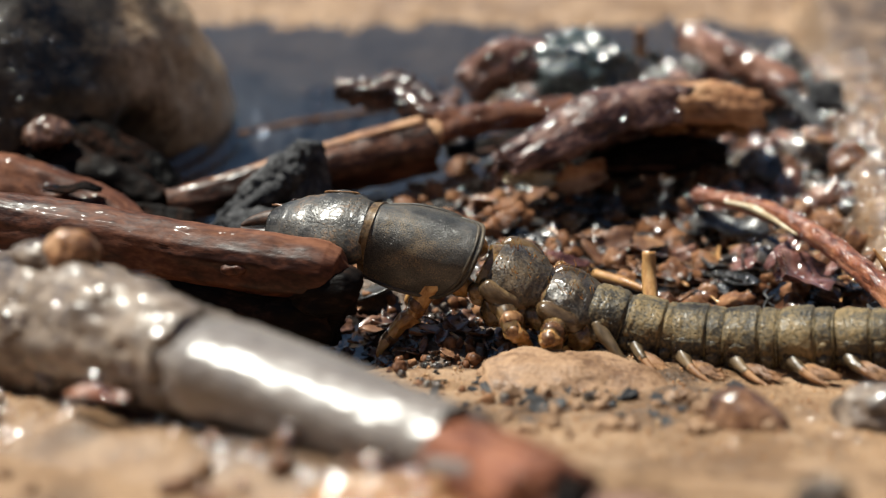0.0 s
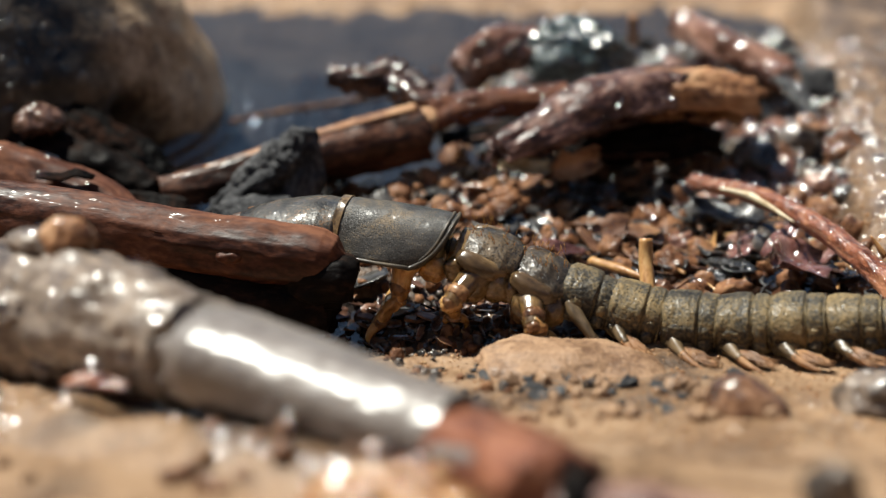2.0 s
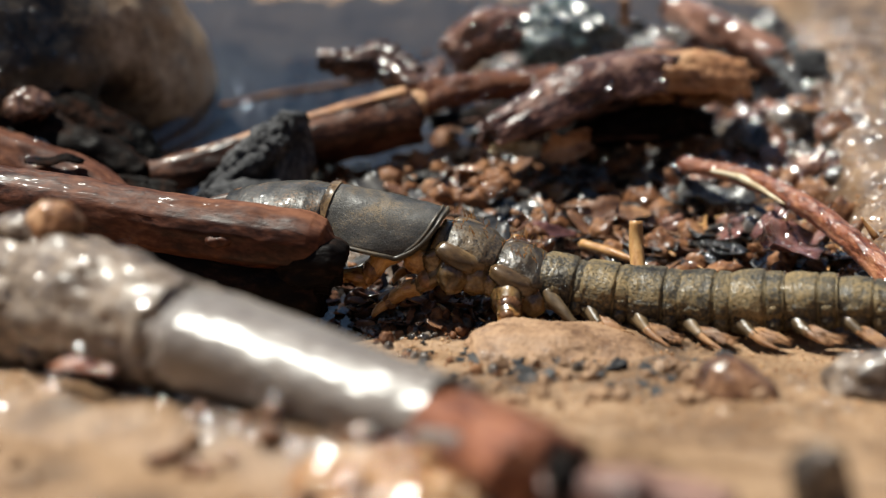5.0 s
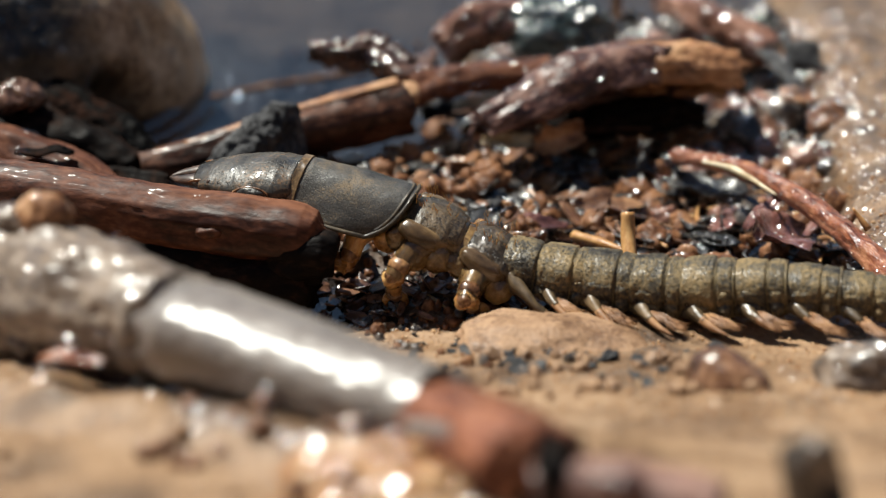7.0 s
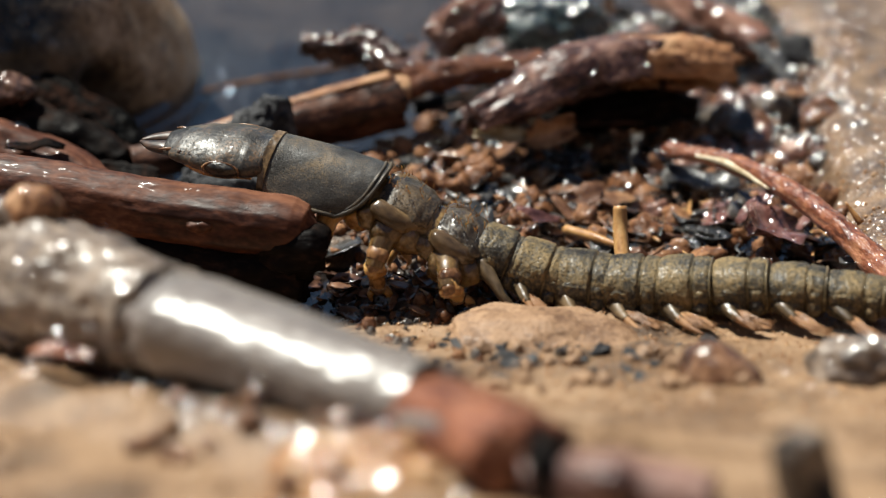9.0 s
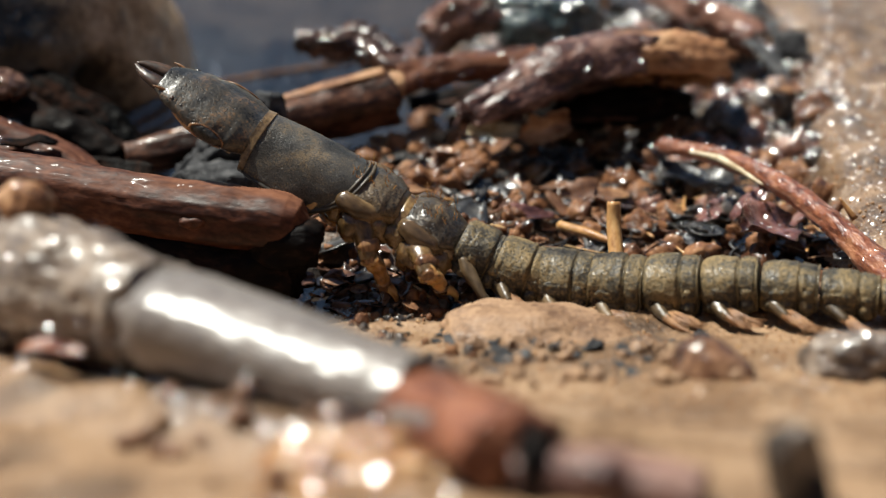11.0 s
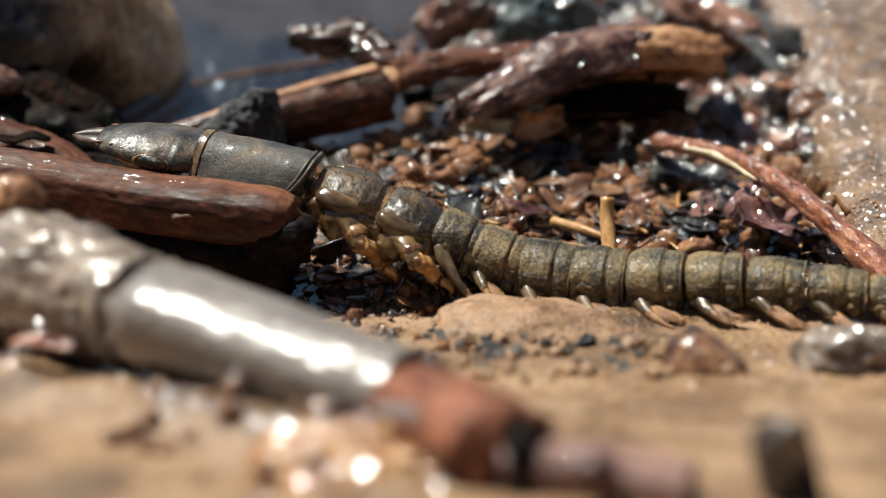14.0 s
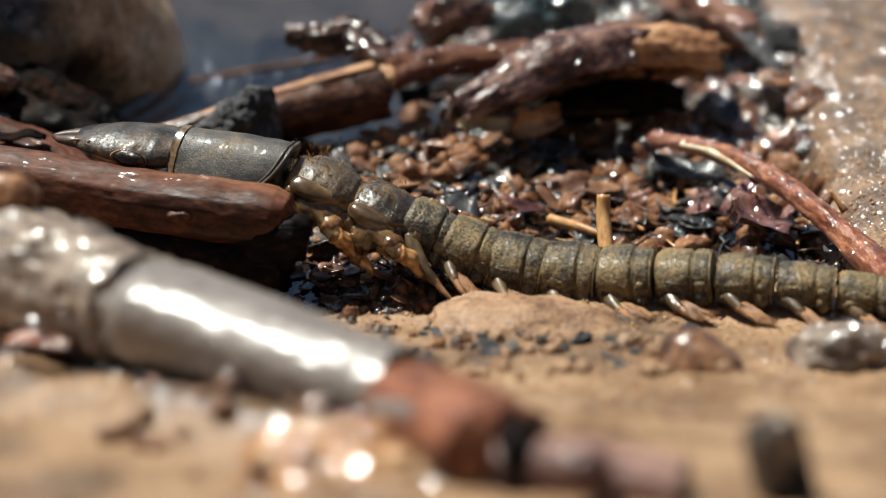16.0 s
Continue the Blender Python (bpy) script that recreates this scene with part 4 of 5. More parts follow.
scatter_crumbs(30, (20, 34, 10, 55), GRIT, (0.5, 1.8), "pebble", "red-brown wet pebble among debris", "debris pebbles", 95)
scatter_crumbs(45, (4, 34, 26, 58), DARK_GRIT, (0.9, 2.4), "pebble", "dark wet angular pebble in the debris", "debris pebbles", 97)
scatter_crumbs(30, (4, 34, 26, 58), PINK_BARK, (0.8, 2.2), "bark_crumb", "pink-brown wet crumb of bark", "bark crumbs", 99)
scatter_fragments(36, (-6, 12, -6, 18), DARK_LEAF, (1.0, 4.0), "leaf_fragment", "black rotten wet leaf fragment", "rotten leaf fragments", 101)
scatter_fragments(20, (8, 33, -6, 22), DARK_LEAF, (1.0, 4.5), "leaf_fragment", "black rotten wet leaf fragment", "rotten leaf fragments", 111)
scatter_fragments(20, (-2, 32, -8, 24), BROWN_LEAF, (0.8, 3.5), "leaf_fragment", "brown rotten wet leaf fragment", "rotten leaf fragments", 121)
scatter_fragments(36, (2, 36, 24, 62), DARK_LEAF, (1.5, 5.5), "leaf_fragment", "black rotten wet leaf fragment", "rotten leaf fragments", 131, 0.3)
scatter_fragments(16, (2, 36, 24, 62), BROWN_LEAF, (1.5, 5.0), "leaf_fragment", "brown rotten wet leaf fragment", "rotten leaf fragments", 141, 0.3)
scatter_fragments(40, (2, 24, 3, 20), DARK_LEAF, (1.4, 4.0), "leaf_fragment", "blue-black rotten wet leaf fragment", "rotten leaf fragments", 153, 0.5)
scatter_fragments(40, (-10, 3, -10, 1), WET_BARK, (0.5, 2.2), "leaf_fragment", "dark brown wet bark and leaf fragment", "rotten leaf fragments", 151, 0.35)
scatter_fragments(45, (-9, 4, -9, 4), BROWN_LEAF, (0.6, 2.4), "leaf_fragment", "brown rotten wet leaf fragment", "rotten leaf fragments", 155, 0.3)
scatter_crumbs(34, (-8, 9, -23, -8), GRIT, (0.2, 0.55), "soil_crumb", "small orange-red wet crumb on the shelf edge", "soil crumbs", 113, True)
scatter_fragments(30, (-8, 9, -23, -12.1), CHARCOAL, (0.4, 1.3), "charcoal_chip", "small black charcoal chip on sandstone", "charcoal chips", 163)
scatter_crumbs(34, (-8, 9, -23, -8), DARK_GRIT, (0.2, 0.6), "pebble", "small dark wet pebble on the shelf edge", "debris pebbles", 115, True)
scatter_crumbs(26, (-15, -4, -43.5, -36), BROWN_LEAF, (0.3, 0.75), "bark_crumb", "dark brown wet crumb beside the bark tube", "bark crumbs", 105, True)
scatter_crumbs(30, (-32, -2, -50, -28), STONE_ORANGE, (0.25, 0.7), "sand_crumb", "orange-brown wet sand crumb", "sand crumbs", 107, True)
scatter_fragments(24, (3, 17, -29, -17), CHARCOAL, (0.4, 1.7), "charcoal_chip", "small black charcoal chip on sandstone", "charcoal chips", 161)


def droplets(count, box, size, seed, label, line=(), reach=1.6, on_tube=False):
    """Flat drops of clear water that rest on whatever lies uppermost in box, or there within reach of a line, as one mesh."""
    r = random.Random(seed)
    bpy.context.view_layer.update()
    deps = bpy.context.evaluated_depsgraph_get()
    caps = []
    for k in range(5):
        vs = [Vector((0, 0, 0.085))]
        for rad, h in ((0.5, 0.064), (0.93, 0.012), (1.0, -0.05)):
            for a in range(9):
                w = rad * (1 + 0.3 * noise.noise(Vector((math.cos(a * 0.7) * 1.3, math.sin(a * 0.7) * 1.3, seed + k * 3.7))))
                vs.append(Vector((math.cos(a * 0.6981) * w, math.sin(a * 0.6981) * w * 0.75, h)))
        fs = [(0, 1 + a, 1 + (a + 1) % 9) for a in range(9)]
        fs += [(1 + q * 9 + a, 10 + q * 9 + a, 10 + q * 9 + (a + 1) % 9, 1 + q * 9 + (a + 1) % 9) for q in (0, 1) for a in range(9)]
        caps.append((vs, fs))
    verts, faces = [], []
    for k in range(count):
        x, y = r.uniform(box[0], box[1]), r.uniform(box[2], box[3])
        if noise.noise(Vector((x * 0.35, y * 0.35, seed))) < -0.25:
            continue
        if line and min((Vector((x, y)) - Vector(p).lerp(Vector(q), e / 8)).length for p, q in zip(line, line[1:]) for e in range(9)) > reach:
            continue
        hit, p, n, _, ob, _ = scene.ray_cast(deps, (x * MM, y * MM, 0.03), (0, 0, -1))
        if not hit or on_tube != (ob.name == "tube") or ob.name.startswith(("water", "droplets", "straw", "plant_stem", "stone", "wood_knot", "pebble.001", "bare_wood", "hollow", "shard")) or ob.name.startswith(("bark.", "bark_or_shade_strip", "bark_piece")) and k % 3:
            continue
        s = (size[0] + (size[1] - size[0]) * r.random() ** 1.5) * MM
        o = len(verts)
        vs, fs = caps[k % 5]
        up = (Vector(n) + Vector((r.gauss(0, 0.44), r.gauss(0, 0.44), 0))).normalized()
        turn = up.to_track_quat("Z", "Y").to_matrix() @ Matrix.Rotation(r.uniform(0, 6.28), 3, "Z")
        verts.extend([p + up * (0.1 * s) + turn @ (v * s) for v in vs])
        faces.extend([[i + o for i in f] for f in fs])
    me = bpy.data.meshes.new("droplets")
    me.from_pydata(verts, [], faces)
    g = me.attributes.new("grain", "FLOAT_VECTOR", "POINT")
    g.data.foreach_set("vector", np.array(verts, dtype=np.float32).ravel() * 1000)
    me.materials.append(DROP)
    me.polygons.foreach_set("use_smooth", np.ones(len(me.polygons), dtype=bool))
    return tagged(new("droplets", me), label, "water drops", kind="stuff")


droplets(8000, (-2, 36, 20, 60), (0.4, 0.9), 201, "clear water drops glinting on the debris")
droplets(2400, (-2, 36, -6, 24), (0.3, 0.6), 203, "clear water drops glinting on the litter")
droplets(1900, (30, 45, -2, 56), (0.3, 0.6), 207, "clear water drops glinting on wet sandstone")
droplets(260, (-42, -33, 8, 26), (0.35, 0.8), 209, "clear water drops on dark bark")
droplets(260, (-31, -17, -33, -14), (0.5, 1.2), 211, "clear water drops on lumpy bark")
droplets(1500, (-29, 0, -50, -24), (0.6, 1.2), 215, "clear water drops on sand along the bark tube", ((-27.0, -26.0), (-19.9, -31.0), (-13.5, -36.2), (-9.0, -40.0), (-4.7, -43.0), (-4.7, -46.5)))
droplets(900, (-19, 0, -45, -30), (0.5, 1.0), 223, "clear water drops along the lower side of a bark tube", ((-15.4, -33.6), (-9.6, -37.6), (-3.4, -41.6)), 0.55, True)
droplets(140, (-8, 1, -50, -43), (0.5, 0.9), 225, "clear water drops on a clump of sand")
droplets(700, (-14, 2, 25, 36), (0.4, 0.9), 217, "clear water drops on a crooked twig")
droplets(500, (-3, 9, 36, 46), (0.4, 0.8), 219, "clear water drops on a roll of bark")
droplets(2600, (17, 34, -14, 20), (0.35, 0.7), 221, "clear water drops along a red twig", ((18.5, 18.0), (22.9, 13.2), (26.6, 6.5), (29.1, 0.0), (31.5, -7.2)))
droplets(60, (20, 27, -30, -21), (0.4, 1.0), 213, "clear water drops on a pebble")


def fibres(count, box, material, label, seed):
    """Uncounted thin rootlets and splinters, as one mesh."""
    r = random.Random(seed)
    rods = []
    for k in range(count):
        x, y = r.uniform(box[0], box[1]), r.uniform(box[2], box[3])
        if shelf(x, y) > 0.7:
            continue
        a, n = r.uniform(0, 6.28), r.uniform(1.2, 4.5)
        z = max(ground(x, y), WATER_Z) + 0.3
        d = Vector((math.cos(a), math.sin(a), r.uniform(-0.1, 0.25))) * n
        side = Vector((-d.y, d.x, 0.3)) * r.uniform(-0.2, 0.2)
        w = r.uniform(0.05, 0.2)
        c = Vector((x, y, z))
        rods.append(rod([c - d / 2, c + side, c + d / 2], [w * 0.6, w, w * 0.5], k % 9, 0.2, r.uniform(0.4, 1), 6, 9, 0.3))
    bm = mesh_of(bmesh.new(), *rods)
    ob = new("plant_fibres", finish("plant_fibres", bm, material))
    return tagged(ob, label, "plant litter", kind="stuff")


fibres(240, (1, 33, -9, 26), BROWN_LEAF, "brown wet rootlets and splinters", 301)
fibres(130, (-1, 33, -9, 26), DARK_LEAF, "black wet rootlets and splinters", 303)
fibres(60, (-4, 30, -9, 24), STRAW, "pale yellow plant splinters", 305)


# ---- the larva ----
# Joint tracks along the body in a vertical plane: seconds, x, z (mm).
JOINTS = {
    "brow": ((0, -15.66, 5.99), (1, -17.16, 5.74), (2, -18.06, 5.17), (3, -18.94, 4.77), (4, -18.96, 4.88), (6.5, -17.71, 6.65), (7, -18.14, 6.85), (8, -18.45, 6.46), (9, -19.06, 8.75), (11.5, -20.6, 14.4), (12, -22.2, 12.7), (12.5, -23.54, 9.69), (13, -24.55, 9.16), (14.5, -25.96, 8.20), (16, -26.51, 8.02)),
    "neck": ((0, -7.75, 6.42), (1, -8.83, 6.53), (2, -9.38, 6.12), (3, -9.52, 5.66), (4, -9.35, 5.56), (6.5, -10.26, 6.98), (7, -10.90, 7.19), (8, -11.41, 6.62), (9, -12.25, 8.37), (11.5, -12.75, 9.73), (12, -14.37, 8.59), (12.5, -15.02, 7.84), (13, -15.54, 8.04), (14.5, -16.50, 7.20), (16, -17.49, 7.40)),
    "waist": ((0, 0.88, 4.93), (1, -0.22, 5.12), (2, -0.80, 5.22), (3, -0.96, 4.66), (4, -0.92, 4.36), (6.5, -3.07, 4.90), (7, -3.42, 5.40), (8, -3.98, 5.93), (9, -4.72, 6.41), (11.5, -6.76, 6.60), (12, -6.67, 6.29), (12.5, -6.99, 6.08), (13, -7.43, 5.90), (14.5, -7.71, 6.10), (16, -9.08, 6.51)),
    "chest": ((0, 4.64, 3.30), (1, 3.91, 3.93), (2, 2.86, 4.05), (3, 2.40, 3.40), (4, 2.52, 3.06), (6.5, 1.08, 3.54), (7, 0.76, 3.79), (8, -0.04, 4.30), (9, -0.75, 4.53), (11.5, -2.66, 4.89), (12, -2.85, 4.64), (12.5, -2.96, 4.58), (13, -2.96, 4.44), (14.5, -3.83, 5.05), (16, -5.12, 5.03)),
    "loin": ((0, 8.17, 2.21), (1, 7.64, 2.22), (2, 6.47, 2.62), (3, 6.09, 2.23), (4, 6.17, 1.89), (6.5, 4.15, 2.25), (7, 3.72, 2.31), (8, 3.10, 2.93), (9, 2.44, 2.90), (11.5, 1.39, 2.58), (12, 1.09, 2.49), (12.5, 0.90, 2.50), (13, 0.86, 2.57), (14.5, 0.10, 3.41), (16, -1.33, 3.63)),
    "back": ((0, 13.77, 1.06), (1, 13.73, 0.91), (2, 13.35, 1.02), (3, 12.76, 1.19), (4, 12.61, 1.07), (6.5, 9.57, 1.81), (7, 9.11, 1.74), (8, 8.36, 1.61), (9, 8.02, 1.14), (11.5, 7.06, 0.73), (12, 6.96, 0.79), (12.5, 6.84, 0.85), (13, 6.84, 0.88), (14.5, 5.97, 1.14), (16, 4.70, 1.27)),
    "belly": ((0, 20.84, 1.48), (1, 20.55, 1.38), (2, 20.39, 1.50), (3, 19.70, 1.77), (4, 19.49, 1.59), (6.5, 16.08, 1.66), (7, 15.73, 1.68), (8, 15.07, 1.43), (9, 14.74, 1.18), (11.5, 14.30, 0.87), (12, 14.23, 0.89), (12.5, 14.08, 0.94), (13, 14.01, 0.88), (14.5, 13.54, 0.87), (16, 12.01, 0.75)),
    "rump": ((0, 27.67, 2.59), (1, 27.31, 2.36), (2, 27.14, 2.59), (3, 26.33, 2.75), (4, 26.11, 2.55), (6.5, 22.69, 2.60), (7, 22.28, 2.57), (8, 22.01, 2.28), (9, 21.90, 2.14), (11.5, 21.80, 1.87), (12, 21.70, 1.84), (12.5, 21.60, 1.85), (13, 21.56, 1.79), (14.5, 21.25, 1.79), (16, 19.70, 1.66)),
}
FEET = {
    "fore": ((0, -7.32, -2.63), (1, -7.2, -2.0), (1.5, -7.0, -1.5), (2, -6.9, -1.3), (2.5, -7.1, -1.1), (3, -8.6, 0.9), (4, -9.4, 1.2), (6.5, -10.1, 1.8), (7, -10.4, 2.3), (8, -11.0, 2.8), (9, -11.7, 3.3), (11.5, -13.7, 3.5), (13, -14.4, 2.8), (14.5, -14.7, 3.0), (16, -16.0, 3.4)),
    "mid": ((0, 4.14, -0.9), (1, 2.83, -1.1), (1.5, 1.2, -0.9), (2, -1.0, 0.3), (2.5, -2.4, 0.2), (3, -6.5, -0.7), (3.5, -6.5, -0.9), (4, -6.4, -0.9), (6.5, -4.3, -0.3), (7, -3.9, -0.4), (8, -4.1, -0.6), (9, -4.4, -0.5), (11.5, -3.0, -0.6), (13, -2.4, 0.0), (14.5, -3.2, 0.9), (16, -4.2, 0.9)),
    "hind": ((0, 5.92, -0.2), (1, 5.59, -0.3), (2, 5.12, -0.2), (3, 4.91, -0.3), (4, 4.95, -0.4), (6.5, 1.91, -0.6), (7, 1.74, -0.4), (8, 1.64, -0.5), (9, 1.3, -0.4), (11.5, 0.6, 0.0), (13, 0.9, 0.1), (14.5, 0.9, 0.3), (16, 0.6, 0.3)),
}
# Roll of the fore body towards its near side: seconds, degrees.
ROLL = ((0, 40), (0.5, 36), (1, 22), (1.5, 10), (2, 3), (3, 0), (9, 8), (11.5, 14), (13, 4), (16, -4))
BEATS = [0, 0.5, 1, 1.5, 2, 2.5, 3, 3.5, 4, 5, 6, 6.5, 7, 7.5, 8, 8.5, 9, 10, 11, 11.5, 12, 12.5, 13, 13.5, 14, 14.5, 15, 15.5, 16]


def track(rows, t):
    """x and z at t on a smooth line through the rows."""
    ts = [r[0] for r in rows]
    k = max(0, min(len(rows) - 2, sum(1 for q in ts if q <= t) - 1))
    h = ts[k + 1] - ts[k]
    f = (t - ts[k]) / h
    out = []
    for c in range(1, len(rows[0])):
        def slope(i):
            if i == 0 or i == len(rows) - 1:
                return 0.0
            a = (rows[i][c] - rows[i - 1][c]) / (ts[i] - ts[i - 1])
            b = (rows[i + 1][c] - rows[i][c]) / (ts[i + 1] - ts[i])
            return 0.0 if a * b <= 0 else 2 * a * b / (a + b)
        p, q, m, n = rows[k][c], rows[k + 1][c], slope(k) * h, slope(k + 1) * h
        out.append((2 * f ** 3 - 3 * f * f + 1) * p + (f ** 3 - 2 * f * f + f) * m + (3 * f * f - 2 * f ** 3) * q + (f ** 3 - f * f) * n)
    return out


def body_point(rows, t, side=0.0):
    x, z = track(rows, t)
    return Vector((x, -5 - 0.25 * x + side, z))


def spine(t):
    p = {k: body_point(v, t) for k, v in JOINTS.items()}
    d = p["rump"] - p["belly"]
    d.z = 0
    tail = [p["rump"] + d, p["rump"] + d * 2 + Vector((0, 0, -0.3))]
    line = glide([p["chest"], p["loin"], p["back"], p["belly"], p["rump"]] + tail, 61)[10:]
    marks = [line[i * 5] for i in range(11)]
    return [p["brow"], p["neck"], p["waist"], p["chest"]] + marks


def along_pose(a, b, roll=0.0):
    """A pose at a whose x axis points to b, with z up but for a roll in degrees."""
    x = (b - a).normalized()
    y = Vector((0, 0, 1)).cross(x).normalized()
    z = x.cross(y)
    m = Matrix((x, y, z)).transposed().to_4x4()
    m = m @ Matrix.Rotation(radians(roll), 4, "X")
    m.translation = a * MM
    return m


def body_rings(length, widths, heights, drop=0.0, n=28, m=26, belly=0.75, square=2.4, bumps=0.0, seed=0, ribs=None, crease=0.0):
    """A body segment along +x: rounded box section, arched above, flatter below."""
    rings, grains = [], []
    for i in range(m):
        u = i / (m - 1)
        w, h = at_along(widths, u), at_along(heights, u)
        if ribs:
            k = ribs(u)
            w, h = w * k, h * k
        ring, gr = [], []
        for j in range(n):
            a = 2 * math.pi * j / n
            c, s = math.cos(a), math.sin(a)
            y = w * math.copysign(abs(c) ** (2 / square), c)
            z = h * math.copysign(abs(s) ** (2 / square), s) * (1 if s > 0 else belly)
            q = Vector((u * length, y, z + seed * 4))
            k = 1 + bumps * (noise.noise(q * 0.8) + 0.45 * noise.noise(q * 2.4) + 0.2 * noise.noise(q * 5.5))
            if crease:
                low = math.degrees(math.asin(max(-1.0, min(1.0, s))))
                k -= crease * math.exp(-((low + 14) / 9) ** 2) - crease * 0.7 * math.exp(-((low + 38) / 16) ** 2) * math.sin(math.pi * min(1, u / 0.66))
            p = Vector((u * length, y * k, z * k - drop * abs(c)))
            ring.append(p)
            gr.append(p + Vector((seed * 11, 0, 0)))
        rings.append(ring)
        grains.append(gr)
    bm = bmesh.new()
    skin(bm, rings, grains)
    return bm


def shield_point(length, u, v, lift=0.0):
    """A point on the saddle-shaped shield: u along it, v across from edge to edge; the corners are rounded off."""
    a = abs(v)
    x0, x1 = 0.5 * a ** 4, length - 0.4 * a - 1.5 * a ** 5
    w = 2.45 + 0.95 * math.sin(math.pi * min(1.0, 0.12 + 0.62 * u))
    z = 1.55 + 0.3 * math.sin(math.pi * 0.6 * u) - 2.85 * a ** 1.9 + lift
    return Vector((x0 + (x1 - x0) * u + 0.12 * z, math.copysign(w * a ** 0.82, v) * (1 + 0.12 * lift), z))


def shield(length, start=0.0, thick=0.35, lift=0.0):
    """The bent shield plate with its thickness, pitted and faintly lumpy."""
    bm = bmesh.new()
    nu, nv = 40, 48
    full = 8.5
    grid = {}
    for side in (0, 1):
        for i in range(nu):
            for j in range(nv):
                u, v = start + (length / full) * i / (nu - 1), 2 * j / (nv - 1) - 1
                p = shield_point(full, u, v, lift)
                p.z += 0.05 * noise.noise(p * 0.9) + 0.03 * noise.noise(p * 2.7)
                if side:
                    p.z -= thick
                    p.y *= 0.94
                grid[side, i, j] = bm.verts.new(p)
    for i in range(nu - 1):
        for j in range(nv - 1):
            bm.faces.new((grid[0, i, j], grid[0, i + 1, j], grid[0, i + 1, j + 1], grid[0, i, j + 1]))
            bm.faces.new((grid[1, i, j], grid[1, i, j + 1], grid[1, i + 1, j + 1], grid[1, i + 1, j]))
    for j in range(nv - 1):
        for i, o in ((0, 0), (nu - 1, 1)):
            q = (grid[0, i, j], grid[0, i, j + 1], grid[1, i, j + 1], grid[1, i, j])
            bm.faces.new(q if not o else q[::-1])
    for i in range(nu - 1):
        for j, o in ((0, 0), (nv - 1, 1)):
            q = (grid[0, i + 1, j], grid[0, i, j], grid[1, i, j], grid[1, i + 1, j])
            bm.faces.new(q if not o else q[::-1])
    bmesh.ops.recalc_face_normals(bm, faces=bm.faces)
    return bm


def build_larva():
    """Body parts with their origins at their front joints; returns the root and the keyed parts."""
    root = holder("larva", (0, 0, 0), "dark olive-brown dobsonfly larva crawling over wet debris", "insect larva")
    keyed = {}
    head = part("head", body_rings(7.6, [1.5, 2.3, 2.7, 2.95, 3.05, 2.95, 2.4], [0.42, 0.78, 1.02, 1.18, 1.26, 1.25, 1.12], 0.3, 48, 60, 0.8, 2.3, 0.06, 1), HEAD_HORN, root, "flat grey-brown horny head")
    for s in (-1, 1):
        jaw = rod([(1.0, s * 0.8, -0.35), (-0.4, s * 0.75, -0.4), (-1.5, s * 0.5, -0.5), (-2.3, s * 0.1, -0.55)], [0.7, 0.62, 0.42, 0.12], 3 + s, 0.05, 0.7, 14, 22, 0, 0, 0.2)
        part("mandible", jaw, JAW, head, "dark red-brown curved mandible")
        part("antenna", rod([(0.9, s * 1.5, 0.0), (0.3, s * 1.65, 0.05), (-0.2, s * 1.7, -0.05)], [0.16, 0.11, 0.05], 5, 0.05, 1, 8, 12, 0), LEG_DARK, head)
        part("cheek", moved(lump((1.25, 0.5, 0.55), 4 + s, 0.12, 4), pose(4.9, s * 2.85, -0.22)), HEAD_HORN, head, "oval swollen cheek")
        ring = [(4.9 + 1.32 * math.cos(a * 0.5236), s * (3.0 + 0.1 * math.cos(a * 1.0472)), -0.22 + 0.56 * math.sin(a * 0.5236)) for a in range(13)]
        part("cheek_rim", rod(ring, [0.07, 0.09, 0.07], 11, 0.2, 1, 8, 48, 0), LEG_DARK, head, "brown raised rim round the cheek")
        for k in range(5):
            part("eye", moved(lump((0.24, 0.24, 0.24), k, 0.02, 2), pose(1.5 + 0.42 * k, s * (2.0 + 0.1 * k), 0.1 - 0.14 * (k % 2))), BLACK_HORN, head, "tiny black bead eye")
        part("lip", rod([(0.8, s * 1.5, -0.45), (3.6, s * 2.5, -0.8), (6.8, s * 2.2, -0.9)], [0.22, 0.36, 0.25], 7, 0.2, 0.8, 10, 20, 0), LEG, head, "orange lower rim of the head")
    keyed["head"] = head
    pro = part("pronotum", shield(8.5), SHIELD, root, "grey-brown granular neck shield")
    part("collar", shield(0.6, 0.0, 0.22, 0.12), COLLAR, pro, "yellow-brown front collar")
    for inset, u in ((0.0, 0.15), (0.6, 0.11)):
        for e in (-1, 1):
            edge = [] if inset else [shield_point(8.5, 0.06 + 0.93 * k / 16, e * (1.01 - 0.1 * inset)) for k in range(17)]
            rear = [shield_point(8.5, 0.995 - 0.075 * inset, e * (0.99 - k / 12)) for k in range(1, 13)]
            part("rim", rod(edge + rear, [u * 0.6, u, u, u * 1.1, u, u * 0.8], 3, 0.1, 1.0, 12, 110, 0, chip=0.02), RIM, pro, "raised pale edge of the shield")
    part("underside", moved(body_rings(7.6, [1.3, 1.7, 1.95, 1.9], [0.9, 1.05, 1.2, 1.2], 0, 32, 30, 1.0, 2.1, 0.16, 4), pose(0.5, 0, -0.4)), FOLD, pro, "ochre soft underside")
    for e in (-1, 1):
        part("hip", moved(lump((1.05, 0.85, 1.0), 13 + e, 0.15, 4), pose(7.6, e * 1.6, -1.65)), LEG, pro, "rounded orange hip of the fore leg")
